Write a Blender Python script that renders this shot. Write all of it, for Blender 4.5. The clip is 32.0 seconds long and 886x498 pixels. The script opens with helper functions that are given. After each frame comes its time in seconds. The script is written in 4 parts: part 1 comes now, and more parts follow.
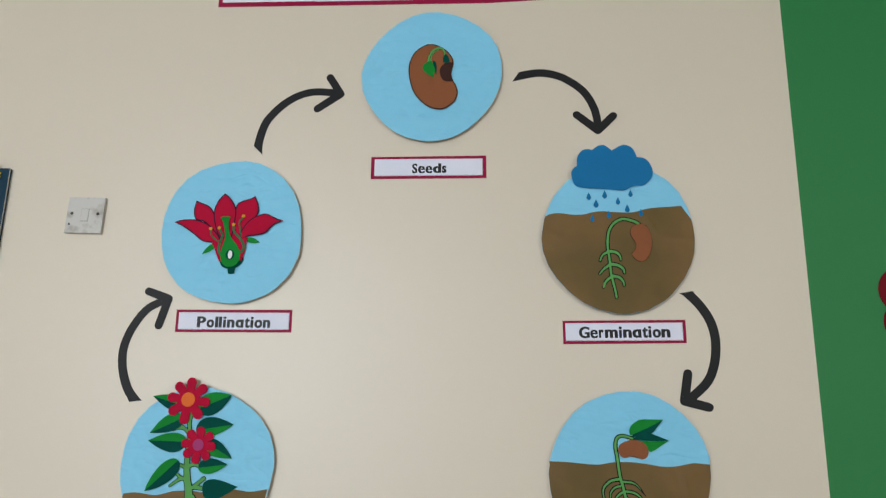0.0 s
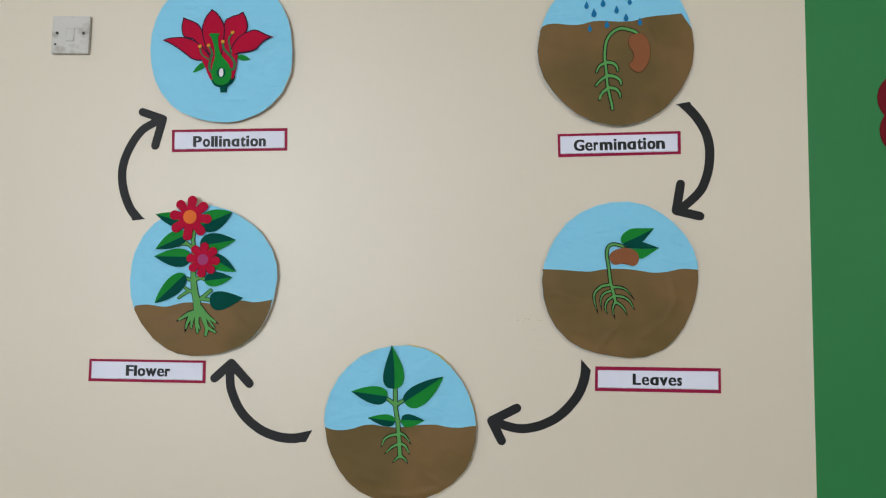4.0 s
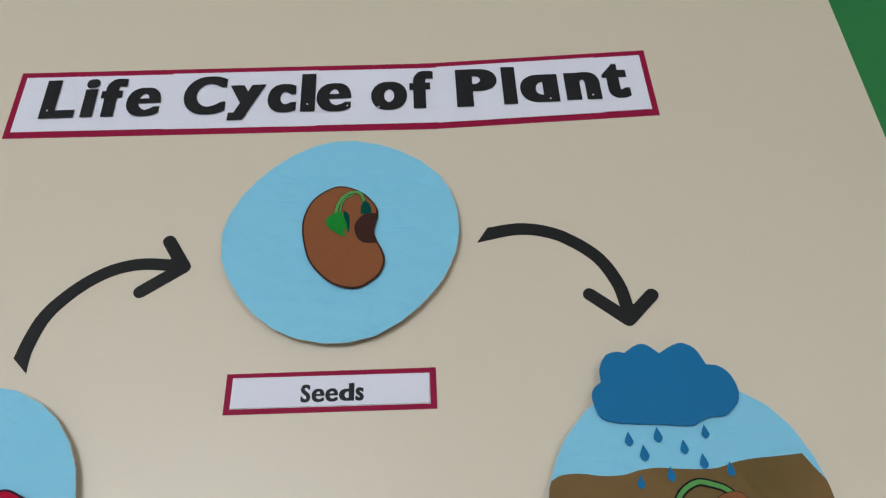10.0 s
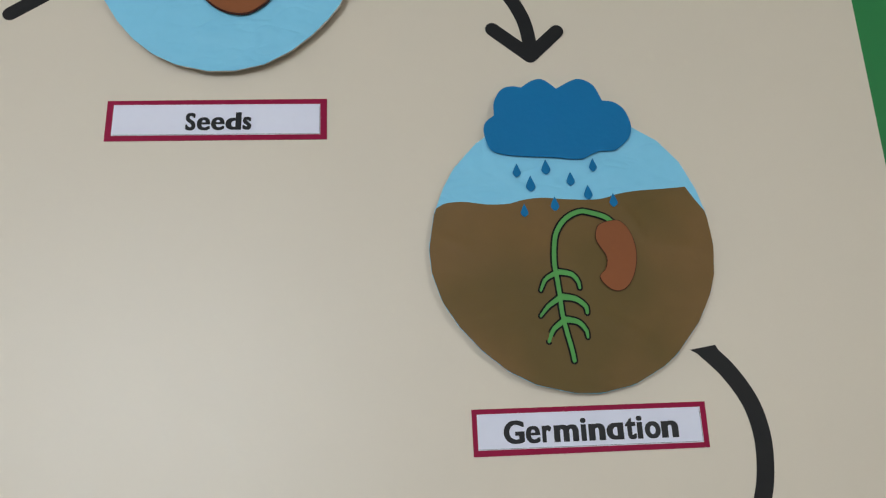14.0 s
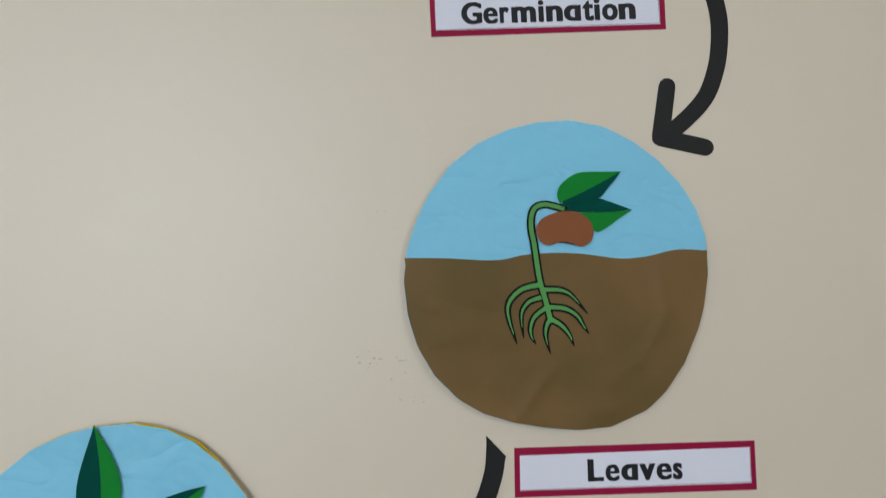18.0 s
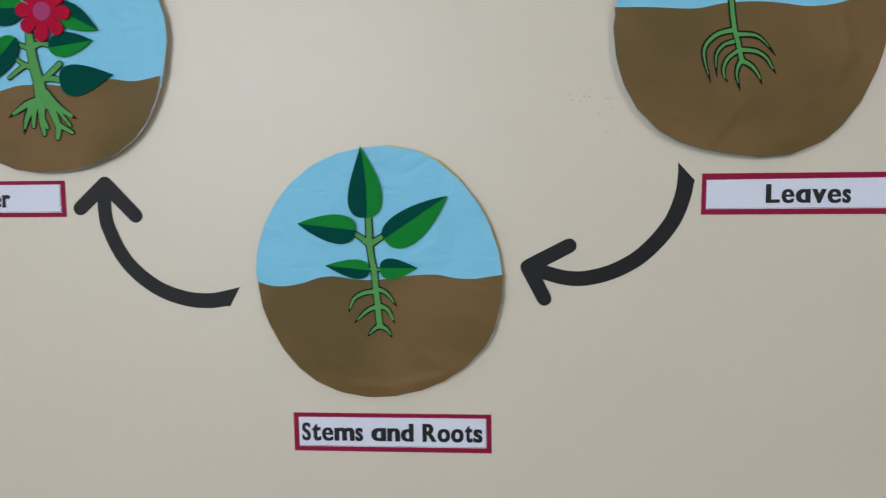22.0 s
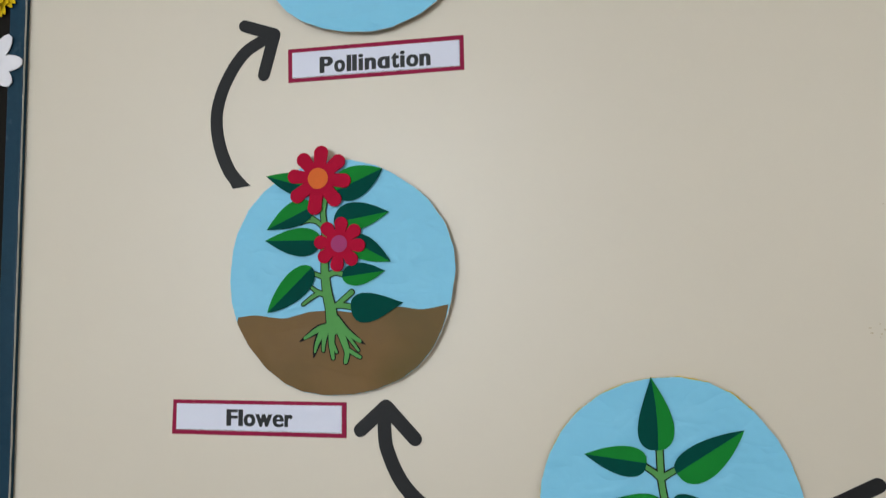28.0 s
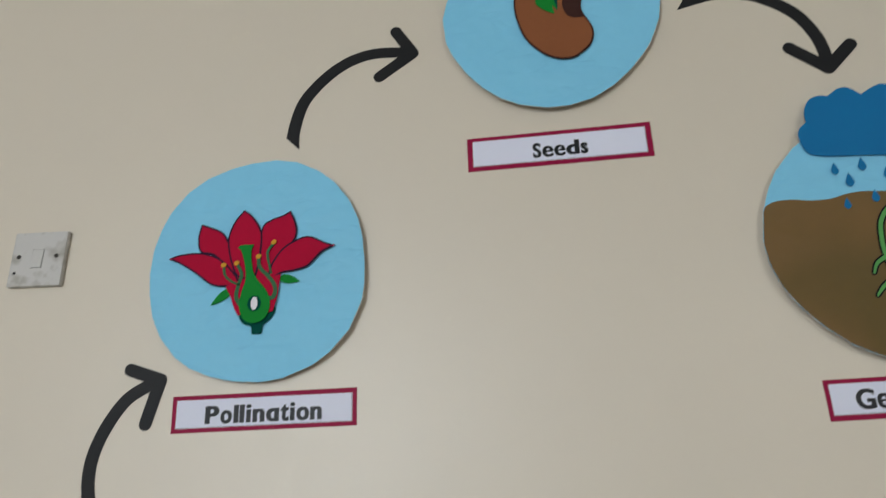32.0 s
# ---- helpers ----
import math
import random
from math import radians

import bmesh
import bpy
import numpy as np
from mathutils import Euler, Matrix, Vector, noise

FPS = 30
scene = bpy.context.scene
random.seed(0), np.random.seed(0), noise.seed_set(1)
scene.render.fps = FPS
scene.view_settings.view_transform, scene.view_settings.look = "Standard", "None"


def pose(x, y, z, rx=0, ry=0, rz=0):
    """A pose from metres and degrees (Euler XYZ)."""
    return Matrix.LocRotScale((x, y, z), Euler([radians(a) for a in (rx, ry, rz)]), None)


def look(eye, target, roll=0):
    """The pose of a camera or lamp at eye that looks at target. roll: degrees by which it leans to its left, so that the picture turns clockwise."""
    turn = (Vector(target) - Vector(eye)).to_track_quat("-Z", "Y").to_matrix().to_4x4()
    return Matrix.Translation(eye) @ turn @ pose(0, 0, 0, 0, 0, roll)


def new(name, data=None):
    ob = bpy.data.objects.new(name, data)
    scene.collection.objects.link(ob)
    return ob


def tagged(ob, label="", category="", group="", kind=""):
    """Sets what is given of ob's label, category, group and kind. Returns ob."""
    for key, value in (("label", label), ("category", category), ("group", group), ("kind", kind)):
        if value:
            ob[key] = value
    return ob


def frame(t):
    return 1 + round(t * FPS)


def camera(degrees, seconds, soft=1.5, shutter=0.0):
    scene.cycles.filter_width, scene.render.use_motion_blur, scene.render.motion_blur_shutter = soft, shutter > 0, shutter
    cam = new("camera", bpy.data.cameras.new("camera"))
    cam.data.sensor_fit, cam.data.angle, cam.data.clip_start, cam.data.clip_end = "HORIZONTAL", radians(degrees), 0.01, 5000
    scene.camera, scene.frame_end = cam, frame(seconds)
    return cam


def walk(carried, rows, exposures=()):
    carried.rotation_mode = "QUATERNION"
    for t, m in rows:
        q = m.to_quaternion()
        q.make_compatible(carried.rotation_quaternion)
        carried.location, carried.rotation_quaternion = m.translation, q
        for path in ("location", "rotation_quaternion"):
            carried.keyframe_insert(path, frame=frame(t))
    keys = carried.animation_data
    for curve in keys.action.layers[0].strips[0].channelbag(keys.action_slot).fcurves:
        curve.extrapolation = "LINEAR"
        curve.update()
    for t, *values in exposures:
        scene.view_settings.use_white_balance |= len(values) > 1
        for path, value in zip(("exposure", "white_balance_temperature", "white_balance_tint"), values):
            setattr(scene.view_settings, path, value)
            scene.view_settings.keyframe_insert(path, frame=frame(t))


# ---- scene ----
cam = camera(60.8, 32.0, soft=1.2, shutter=0.4)
# seconds, stops, kelvin, tint
EXPOSURES = [
    (0, -0.02, 6650, 10), (2.5, 0.0, 6650, 10), (4.5, -0.02, 6650, 10), (6, -0.10, 6700, 10), (9, -0.08, 6680, 10), (13.5, -0.12, 6550, 10),
    (17, -0.14, 6550, 10), (19.5, -0.12, 6500, 10), (22, -0.10, 6350, 10), (25.5, -0.10, 6350, 10), (28, -0.08, 6600, 10), (30, -0.18, 6650, 10), (32, -0.29, 6620, 10),
]
PATH = [
    (0, (0.092, -0.023, 1.43), (-0.006, 1.914, 1.92), 0.9),
    (0.5, (0.1, -0.02, 1.404), (-0.003, 1.927, 1.853), 0.9),
    (1, (0.104, -0.036, 1.399), (-0.009, 1.929, 1.756), 1.0),
    (1.5, (0.098, -0.038, 1.383), (-0.008, 1.941, 1.651), 0.8),
    (2, (0.101, -0.03, 1.375), (0.001, 1.96, 1.556), 0.5),
    (2.5, (0.104, -0.025, 1.354), (0.005, 1.969, 1.462), 0.7),
    (4.5, (0.111, -0.008, 1.337), (0.005, 1.984, 1.474), -0.4),
    (5, (0.066, 0.095, 1.409), (-0.019, 2.063, 1.752), -1.1),
    (5.5, (0.062, 0.27, 1.473), (0.001, 2.187, 2.04), -0.5),
    (6, (0.114, 0.458, 1.543), (0.003, 2.33, 2.239), 0.6),
    (6.5, (0.103, 0.604, 1.598), (-0.017, 2.436, 2.391), 0.3),
    (7, (0.068, 0.681, 1.675), (0.0, 2.475, 2.556), -0.6),
    (7.5, (0.075, 0.688, 1.697), (0.053, 2.424, 2.69), -1.3),
    (8, (0.084, 0.691, 1.7), (0.094, 2.384, 2.765), -1.4),
    (8.5, (0.092, 0.694, 1.698), (0.118, 2.381, 2.773), -1.3),
    (9, (0.098, 0.699, 1.696), (0.128, 2.387, 2.768), -1.4),
    (9.5, (0.102, 0.7, 1.694), (0.129, 2.397, 2.752), -1.5),
    (10, (0.108, 0.702, 1.692), (0.128, 2.412, 2.729), -1.6),
    (10.5, (0.119, 0.704, 1.689), (0.14, 2.433, 2.693), -1.3),
    (11, (0.13, 0.712, 1.678), (0.168, 2.477, 2.618), -1.1),
    (11.5, (0.148, 0.726, 1.657), (0.203, 2.538, 2.502), -1.0),
    (12, (0.168, 0.735, 1.643), (0.222, 2.603, 2.355), -0.8),
    (12.5, (0.181, 0.744, 1.62), (0.251, 2.643, 2.244), -0.8),
    (13, (0.188, 0.751, 1.612), (0.275, 2.661, 2.2), -0.9),
    (13.5, (0.195, 0.756, 1.612), (0.287, 2.666, 2.197), -1.3),
    (15.5, (0.207, 0.772, 1.567), (0.332, 2.688, 2.128), -1.4),
    (16, (0.224, 0.775, 1.54), (0.322, 2.715, 2.015), -1.5),
    (16.5, (0.233, 0.776, 1.504), (0.325, 2.736, 1.889), -1.7),
    (17, (0.262, 0.777, 1.443), (0.306, 2.752, 1.759), -2.1),
    (17.5, (0.241, 0.783, 1.402), (0.329, 2.774, 1.577), -2.0),
    (18, (0.238, 0.793, 1.352), (0.332, 2.788, 1.471), -1.8),
    (18.5, (0.236, 0.782, 1.328), (0.342, 2.778, 1.395), -1.8),
    (19, (0.245, 0.77, 1.322), (0.356, 2.766, 1.376), -2.0),
    (19.5, (0.246, 0.764, 1.321), (0.366, 2.759, 1.388), -2.3),
    (20, (0.244, 0.764, 1.312), (0.349, 2.76, 1.375), -2.5),
    (20.5, (0.23, 0.753, 1.288), (0.304, 2.752, 1.283), -2.3),
    (21, (0.205, 0.715, 1.226), (0.203, 2.714, 1.161), -1.8),
    (21.5, (0.159, 0.668, 1.201), (0.045, 2.66, 1.052), -1.3),
    (22, (0.1, 0.627, 1.186), (-0.068, 2.611, 1.002), -1.1),
    (22.5, (0.056, 0.598, 1.184), (-0.107, 2.583, 1.004), -0.8),
    (23, (0.04, 0.598, 1.182), (-0.107, 2.586, 1.014), -0.7),
    (23.5, (0.031, 0.603, 1.172), (-0.139, 2.59, 1.017), -0.9),
    (24, (0.029, 0.609, 1.17), (-0.141, 2.595, 1.006), -1.3),
    (24.5, (0.026, 0.605, 1.175), (-0.139, 2.591, 1.005), -1.5),
    (25, (-0.016, 0.592, 1.178), (-0.225, 2.577, 1.055), -1.6),
    (25.5, (-0.06, 0.579, 1.19), (-0.369, 2.554, 1.125), -1.7),
    (27.5, (-0.176, 0.585, 1.306), (-0.51, 2.554, 1.409), -0.6),
    (28, (-0.171, 0.584, 1.313), (-0.521, 2.546, 1.485), -0.8),
    (28.5, (-0.161, 0.578, 1.33), (-0.521, 2.525, 1.605), -1.1),
    (29, (-0.144, 0.582, 1.351), (-0.529, 2.505, 1.741), -1.1),
    (29.5, (-0.127, 0.594, 1.411), (-0.542, 2.497, 1.863), -0.9),
    (30, (-0.135, 0.629, 1.457), (-0.516, 2.526, 1.964), -0.7),
    (30.5, (-0.126, 0.651, 1.476), (-0.455, 2.536, 2.055), -0.7),
    (31, (-0.112, 0.639, 1.481), (-0.416, 2.517, 2.098), -1.0),
    (31.5, (-0.099, 0.631, 1.484), (-0.389, 2.497, 2.142), -1.2),
    (32, (-0.072, 0.612, 1.528), (-0.31, 2.477, 2.21), -1.5),
]
walk(cam, [(t, look(eye, target, roll)) for t, eye, target, roll in PATH], EXPOSURES)

from mathutils import geometry

# ---------------------------------------------------------------- light
world = bpy.data.worlds.new("world")
scene.world = world
world.use_nodes = True
wn = world.node_tree
sky = wn.nodes.new("ShaderNodeTexSky")
sky.sky_type, sky.sun_disc = "NISHITA", False
sky.sun_elevation, sky.sun_rotation = radians(48), radians(150)
wn.links.new(sky.outputs[0], wn.nodes["Background"].inputs[0])
wn.nodes["Background"].inputs[1].default_value = 0.12

# the room, in metres: the display wall's face is y = WALL
WALL, LEFT, RIGHT, BACK, HIGH = 1.6, -3.1, 3.9, -4.6, 3.15
# rear windows, unseen and assumed: from, to, sill, head, watts, colour of the light
ASSUMED_WINDOWS = (
    (-2.85, -1.0, 1.0, 2.95, 153, (0.905, 1.0, 1.09)),
    (2.3, 3.2, 2.1, 2.95, 47, (0.955, 0.965, 0.95)),
)


def window_light(m, w, h, watts, colour):
    data = bpy.data.lights.new("window_light", "AREA")
    data.shape, data.size, data.size_y, data.energy, data.color = "RECTANGLE", w, h, watts, colour
    ob = new("window_light", data)
    ob.matrix_world = m
    return ob


# lamps added in the assumed openings for the wall's sheen and soft shadows
for a, b, z0, z1, watts, colour in ASSUMED_WINDOWS:
    mid = (a + b) / 2
    window_light(look((mid, BACK - 0.02, (z0 + z1) / 2), (mid * 0.6, WALL, (z0 + z1) / 2 - 0.4)), b - a - 0.1, z1 - z0 - 0.1, watts, colour)


# ---------------------------------------------------------------- materials
def material(name, colour, rough=0.6, vary=0.06, grain=60.0, bump=0.0, bump_scale=200.0, big=2.0, metal=0.0, stain=None, stain_scale=3.0, stain_at=0.62, spec=0.12, crumple=0.0):
    """A painted, printed or paper surface: colour with fine and broad variation, stains and relief, at world size."""
    m = bpy.data.materials.new(name)
    m.use_nodes = True
    t = m.node_tree
    n, l = t.nodes, t.links
    b = n["Principled BSDF"]
    b.inputs["Roughness"].default_value = rough
    b.inputs["Metallic"].default_value = metal
    b.inputs["Specular IOR Level"].default_value = spec
    geo = n.new("ShaderNodeNewGeometry")

    def noise_at(scale, detail=3.0):
        t_ = n.new("ShaderNodeTexNoise")
        t_.inputs["Scale"].default_value, t_.inputs["Detail"].default_value = scale, detail
        l.new(geo.outputs["Position"], t_.inputs["Vector"])
        return t_.outputs["Fac"]

    def math_node(op, a, c):
        k = n.new("ShaderNodeMath")
        k.operation = op
        for i, v in enumerate((a, c)):
            if isinstance(v, (int, float)):
                k.inputs[i].default_value = v
            else:
                l.new(v, k.inputs[i])
        return k.outputs[0]

    both = math_node("ADD", math_node("MULTIPLY", noise_at(big), 0.65), math_node("MULTIPLY", noise_at(grain, 5.0), 0.35))
    value = math_node("ADD", math_node("MULTIPLY", math_node("SUBTRACT", both, 0.5), vary * 4), 1.0)
    hsv = n.new("ShaderNodeHueSaturation")
    hsv.inputs["Color"].default_value = (*colour, 1)
    l.new(value, hsv.inputs["Value"])
    out = hsv.outputs[0]
    if stain:
        ramp = n.new("ShaderNodeMapRange")
        ramp.inputs["From Min"].default_value, ramp.inputs["From Max"].default_value = stain_at, stain_at + 0.2
        l.new(noise_at(stain_scale, 2.5), ramp.inputs["Value"])
        mix = n.new("ShaderNodeMix")
        mix.data_type = "RGBA"
        l.new(ramp.outputs[0], mix.inputs["Factor"])
        l.new(out, mix.inputs[6])
        mix.inputs[7].default_value = (*stain, 1)
        out = mix.outputs[2]
    l.new(out, b.inputs["Base Color"])
    l.new(math_node("ADD", math_node("MULTIPLY", math_node("SUBTRACT", both, 0.5), 0.3), rough), b.inputs["Roughness"])
    if bump:
        k = n.new("ShaderNodeBump")
        k.inputs["Strength"].default_value, k.inputs["Distance"].default_value = 1.0, bump
        if crumple:
            turn = n.new("ShaderNodeMapping")
            turn.inputs["Rotation"].default_value = (0, 0.75, 0)
            turn.inputs["Scale"].default_value = (0.5, 1.0, 1.0)
            l.new(geo.outputs["Position"], turn.inputs["Vector"])

            def fold(scale, detail):
                f = n.new("ShaderNodeTexNoise")
                f.inputs["Scale"].default_value, f.inputs["Detail"].default_value = scale, detail
                f.inputs["Distortion"].default_value = 0.6
                l.new(turn.outputs[0], f.inputs["Vector"])
                return f.outputs["Fac"]

            ridge = math_node("ABSOLUTE", math_node("SUBTRACT", fold(crumple * 1.5, 1.0), 0.5), 0.0)
            height = math_node("ADD", noise_at(crumple, 1.5), math_node("MULTIPLY", ridge, 0.55))
        else:
            height = math_node("ADD", noise_at(bump_scale, 4.0), math_node("MULTIPLY", noise_at(bump_scale / 9, 3.0), 2.5))
        l.new(height, k.inputs["Height"])
        l.new(k.outputs[0], b.inputs["Normal"])
    return m


CREAM = material("cream_paint", (0.65, 0.585, 0.49), 0.46, 0.012, 40, 0.00006, 300, 0.7, spec=1.0)
GREEN = material("green_paint", (0.017, 0.195, 0.056), 0.5, 0.03, 40, 0.00006, 300, 0.8, spec=0.35)
CEIL = material("white_emulsion", (0.8, 0.79, 0.76), 0.8, 0.02, 40)
FLOOR = material("floor_vinyl", (0.32, 0.28, 0.23), 0.45, 0.08, 30)
SKYBLUE = material("light_blue_paper", (0.21, 0.592, 0.85), 0.55, 0.025, 120, 0.006, 60, 5, crumple=24.0, spec=0.4)
SOIL = material("brown_paper", (0.185, 0.110, 0.042), 0.55, 0.05, 60, 0.009, 40, 5, stain=(0.132, 0.090, 0.031), stain_scale=6.0, stain_at=0.42, crumple=8.0, spec=0.16)
FOAM = material("white_foam_board", (0.78, 0.76, 0.73), 0.7, 0.06, 150, 0.0006, 300, 8)
CRIMSON = material("crimson_card", (0.29, 0.008, 0.052), 0.5, 0.05, 120, 0.0003, 200, 6)
PAPER = material("white_paper", (0.738, 0.762, 0.91), 0.5, 0.02, 120, 0.0004, 60, 6)
INK = material("black_print", (0.012, 0.013, 0.017), 0.42, 0.2, 300, big=20, spec=0.25)
BLACK = material("black_card", (0.011, 0.0115, 0.0135), 0.5, 0.12, 150, 0.0003, 150, 6, spec=0.22)
OUTLINE = material("black_marker", (0.008, 0.008, 0.01), 0.55, 0.2, 200)
PLUM = material("dark_plum_ink", (0.028, 0.006, 0.03), 0.6, 0.1, 200)
LIGHT_LEAF = material("light_green_paper", (0.010, 0.225, 0.035), 0.6, 0.04, 150, 0.0003, 150, 10, spec=0.03)
DARK_LEAF = material("dark_green_paper", (0.002, 0.066, 0.053), 0.65, 0.05, 150, 0.0003, 150, 10, spec=0.02)
STEM = material("stem_green_paper", (0.10, 0.335, 0.095), 0.55, 0.06, 150, 0.0003, 150, 10, spec=0.06)
BEAN = material("bean_brown_paper", (0.25, 0.088, 0.036), 0.5, 0.04, 150, 0.0003, 150, 10)
BEAN_EDGE = material("dark_brown_paper", (0.045, 0.017, 0.014), 0.5, 0.06, 150, 0.0003, 150, 10)
RED = material("red_felt_paper", (0.43, 0.008, 0.040), 0.7, 0.05, 200, 0.0004, 200, 10, spec=0.04)
CLOUD = material("blue_paper", (0.006, 0.162, 0.39), 0.5, 0.03, 150, 0.0003, 150, 10)
ORANGE = material("orange_paper", (0.72, 0.15, 0.03), 0.6, 0.08, 200)
PINK = material("pink_paper", (0.36, 0.045, 0.17), 0.6, 0.05, 200)
YELLOW = material("yellow_paper", (0.72, 0.50, 0.01), 0.6, 0.12, 150, 0.0006, 150, 12)
OCHRE = material("ochre_paper", (0.40, 0.26, 0.012), 0.6, 0.1, 150)
ANTHER = material("anther_paper", (0.62, 0.30, 0.03), 0.6, 0.1, 200)
WHITE_PETAL = material("white_petal_paper", (0.80, 0.79, 0.86), 0.6, 0.02, 150, 0.0003, 150, 10)
PLASTIC = material("aged_white_plastic", (0.56, 0.55, 0.54), 0.4, 0.03, 200, 0.0002, 80, 20, stain=(0.36, 0.34, 0.31), stain_scale=40.0, stain_at=0.5, spec=0.4)
SCREW = material("dark_screw", (0.06, 0.055, 0.05), 0.4, 0.1, 300, metal=0.8)
BLUE_BORDER = material("dark_blue_border", (0.013, 0.045, 0.078), 0.38, 0.12, 120, 0.0006, 60, 8, stain=(0.06, 0.10, 0.15), stain_scale=40.0, stain_at=0.66)
BOARD_BLACK = material("black_felt", (0.012, 0.010, 0.009), 0.8, 0.15, 300, 0.0005, 300, 10)
STAMEN = material("stamen_green_paper", (0.035, 0.14, 0.06), 0.55, 0.06, 150)
DIRTY = material("dirty_edge", (0.5, 0.5, 0.48), 0.7, 0.15, 100, 0.0004, 200, 30)
GAP_SHADE = material("gap_shade", (0.30, 0.29, 0.28), 0.6, 0.1, 100)
DARK_RED = material("dark_red_card", (0.16, 0.004, 0.012), 0.55, 0.05, 150)
WINDOW_FRAME = material("window_frame_paint", (0.6, 0.6, 0.58), 0.4, 0.03, 80)


# ---------------------------------------------------------------- helpers
def mesh_of(bm, mat):
    me = bpy.data.meshes.new("mesh")
    bm.normal_update()
    bm.to_mesh(me)
    bm.free()
    me.materials.append(mat)
    return me


def part(name, bm, mat, parent, label=""):
    ob = new(name, mesh_of(bm, mat))
    ob.parent = parent
    return tagged(ob, label)


def thing(name, x, z, label, category, group="", y=None):
    """An empty on the display wall's face, to which a paper thing's parts belong."""
    ob = new(name)
    ob.location = (x, WALL if y is None else y, z)
    ob.empty_display_size = 0.05
    return tagged(ob, label, category, group)


def structure(name, bm, mat, label, category="wall"):
    return tagged(new(name, mesh_of(bm, mat)), label, category, kind="structure")


def add_box(bm, x0, x1, y0, y1, z0, z1, bevel=0.0):
    made = bmesh.ops.create_cube(bm, size=1.0)["verts"]
    bmesh.ops.scale(bm, verts=made, vec=(x1 - x0, y1 - y0, z1 - z0))
    bmesh.ops.translate(bm, verts=made, vec=((x0 + x1) / 2, (y0 + y1) / 2, (z0 + z1) / 2))
    if bevel:
        edges = {e for v in made for e in v.link_edges}
        bmesh.ops.bevel(bm, geom=list(edges), offset=bevel, segments=2, affect="EDGES", profile=0.6)
    return bm


def box(*a, bevel=0.0):
    return add_box(bmesh.new(), *a, bevel=bevel)


def area(pts):
    return sum(a[0] * b[1] - b[0] * a[1] for a, b in zip(pts, pts[1:] + pts[:1])) / 2


def cut(pts, back, front, bm=None, curl=0.0):
    """A sheet or board cut along a closed line of (x, z), from back to front metres off the wall. curl lifts it away from its middle."""
    bm = bm or bmesh.new()
    pts = [p for i, p in enumerate(pts) if math.dist(p, pts[i - 1]) > 1e-5]
    if area(pts) < 0:
        pts = pts[::-1]
    cx, cz = sum(p[0] for p in pts) / len(pts), sum(p[1] for p in pts) / len(pts)
    lift = [curl * math.dist(p, (cx, cz)) ** 2 for p in pts]
    flat, _, faces, *_ = geometry.delaunay_2d_cdt([Vector(p) for p in pts], [], [list(range(len(pts)))], 1, 1e-7)
    f = [bm.verts.new((p.x, -front - curl * math.dist(p, (cx, cz)) ** 2, p.y)) for p in flat]
    for tri in faces:
        bm.faces.new([f[i] for i in tri])
    g = [bm.verts.new((p[0], -front - u, p[1])) for p, u in zip(pts, lift)]
    r = [bm.verts.new((p[0], -back, p[1])) for p in pts]
    for i in range(len(pts)):
        bm.faces.new((g[i - 1], r[i - 1], r[i], g[i]))
    return bm


def spline(pts, closed=False, steps=7):
    """A smooth line through (x, z) points; a third value marks a sharp corner."""
    n = len(pts)
    P = [Vector(p[:2]) for p in pts]
    sharp = [len(p) > 2 for p in pts]
    out = []
    for i in range(n if closed else n - 1):
        j = (i + 1) % n
        a, b = P[i], P[j]
        h = P[i - 1] if (closed or i > 0) else a
        k = P[(j + 1) % n] if (closed or j + 1 < n) else b
        long = (b - a).length
        even = [0.5 if closed else long / max(1e-9, long + (q - p).length) for p, q in ((h, a), (b, k))]
        ta = (b - a) * 0.75 if sharp[i] or h == a else (b - h) * even[0]
        tb = (b - a) * 0.75 if sharp[j] or k == b else (k - a) * even[1]
        for s in range(steps):
            u = s / steps
            v = a * (2 * u**3 - 3 * u**2 + 1) + ta * (u**3 - 2 * u**2 + u) + b * (3 * u**2 - 2 * u**3) + tb * (u**3 - u**2)
            out.append((v.x, v.y))
    if not closed:
        out.append(tuple(P[-1]))
    return out


def grown(pts, d):
    """The closed line moved outwards by d."""
    if area(pts) < 0:
        pts = pts[::-1]
    out, n = [], len(pts)
    for i in range(n):
        e = Vector(pts[(i + 1) % n]) - Vector(pts[i - 1])
        if e.length > 0:
            e.normalize()
        out.append((pts[i][0] + e.y * d, pts[i][1] - e.x * d))
    return out


def stroke(pts, w0, w1, power=1.0, round_end=True, round_start=False):
    """The outline of a band along a smooth line, from w0 to w1 wide."""
    line = [Vector(p) for p in spline(pts)]
    left, right, n = [], [], len(line)
    for i, p in enumerate(line):
        d = (line[min(i + 1, n - 1)] - line[max(i - 1, 0)]).normalized()
        w = (w0 + (w1 - w0) * (i / (n - 1)) ** power) / 2
        left.append((p.x - d.y * w, p.y + d.x * w))
        right.append((p.x + d.y * w, p.y - d.x * w))
    d1, d0 = (line[-1] - line[-2]).normalized(), (line[0] - line[1]).normalized()

    def cap(c, d, w):
        a = math.atan2(d.y, d.x)
        return [(c.x + math.cos(a + s) * w, c.y + math.sin(a + s) * w) for s in (radians(60), radians(30), 0, radians(-30), radians(-60))]

    return left + (cap(line[-1], d1, w1 / 2) if round_end else []) + right[::-1] + (cap(line[0], d0, w0 / 2) if round_start else [])


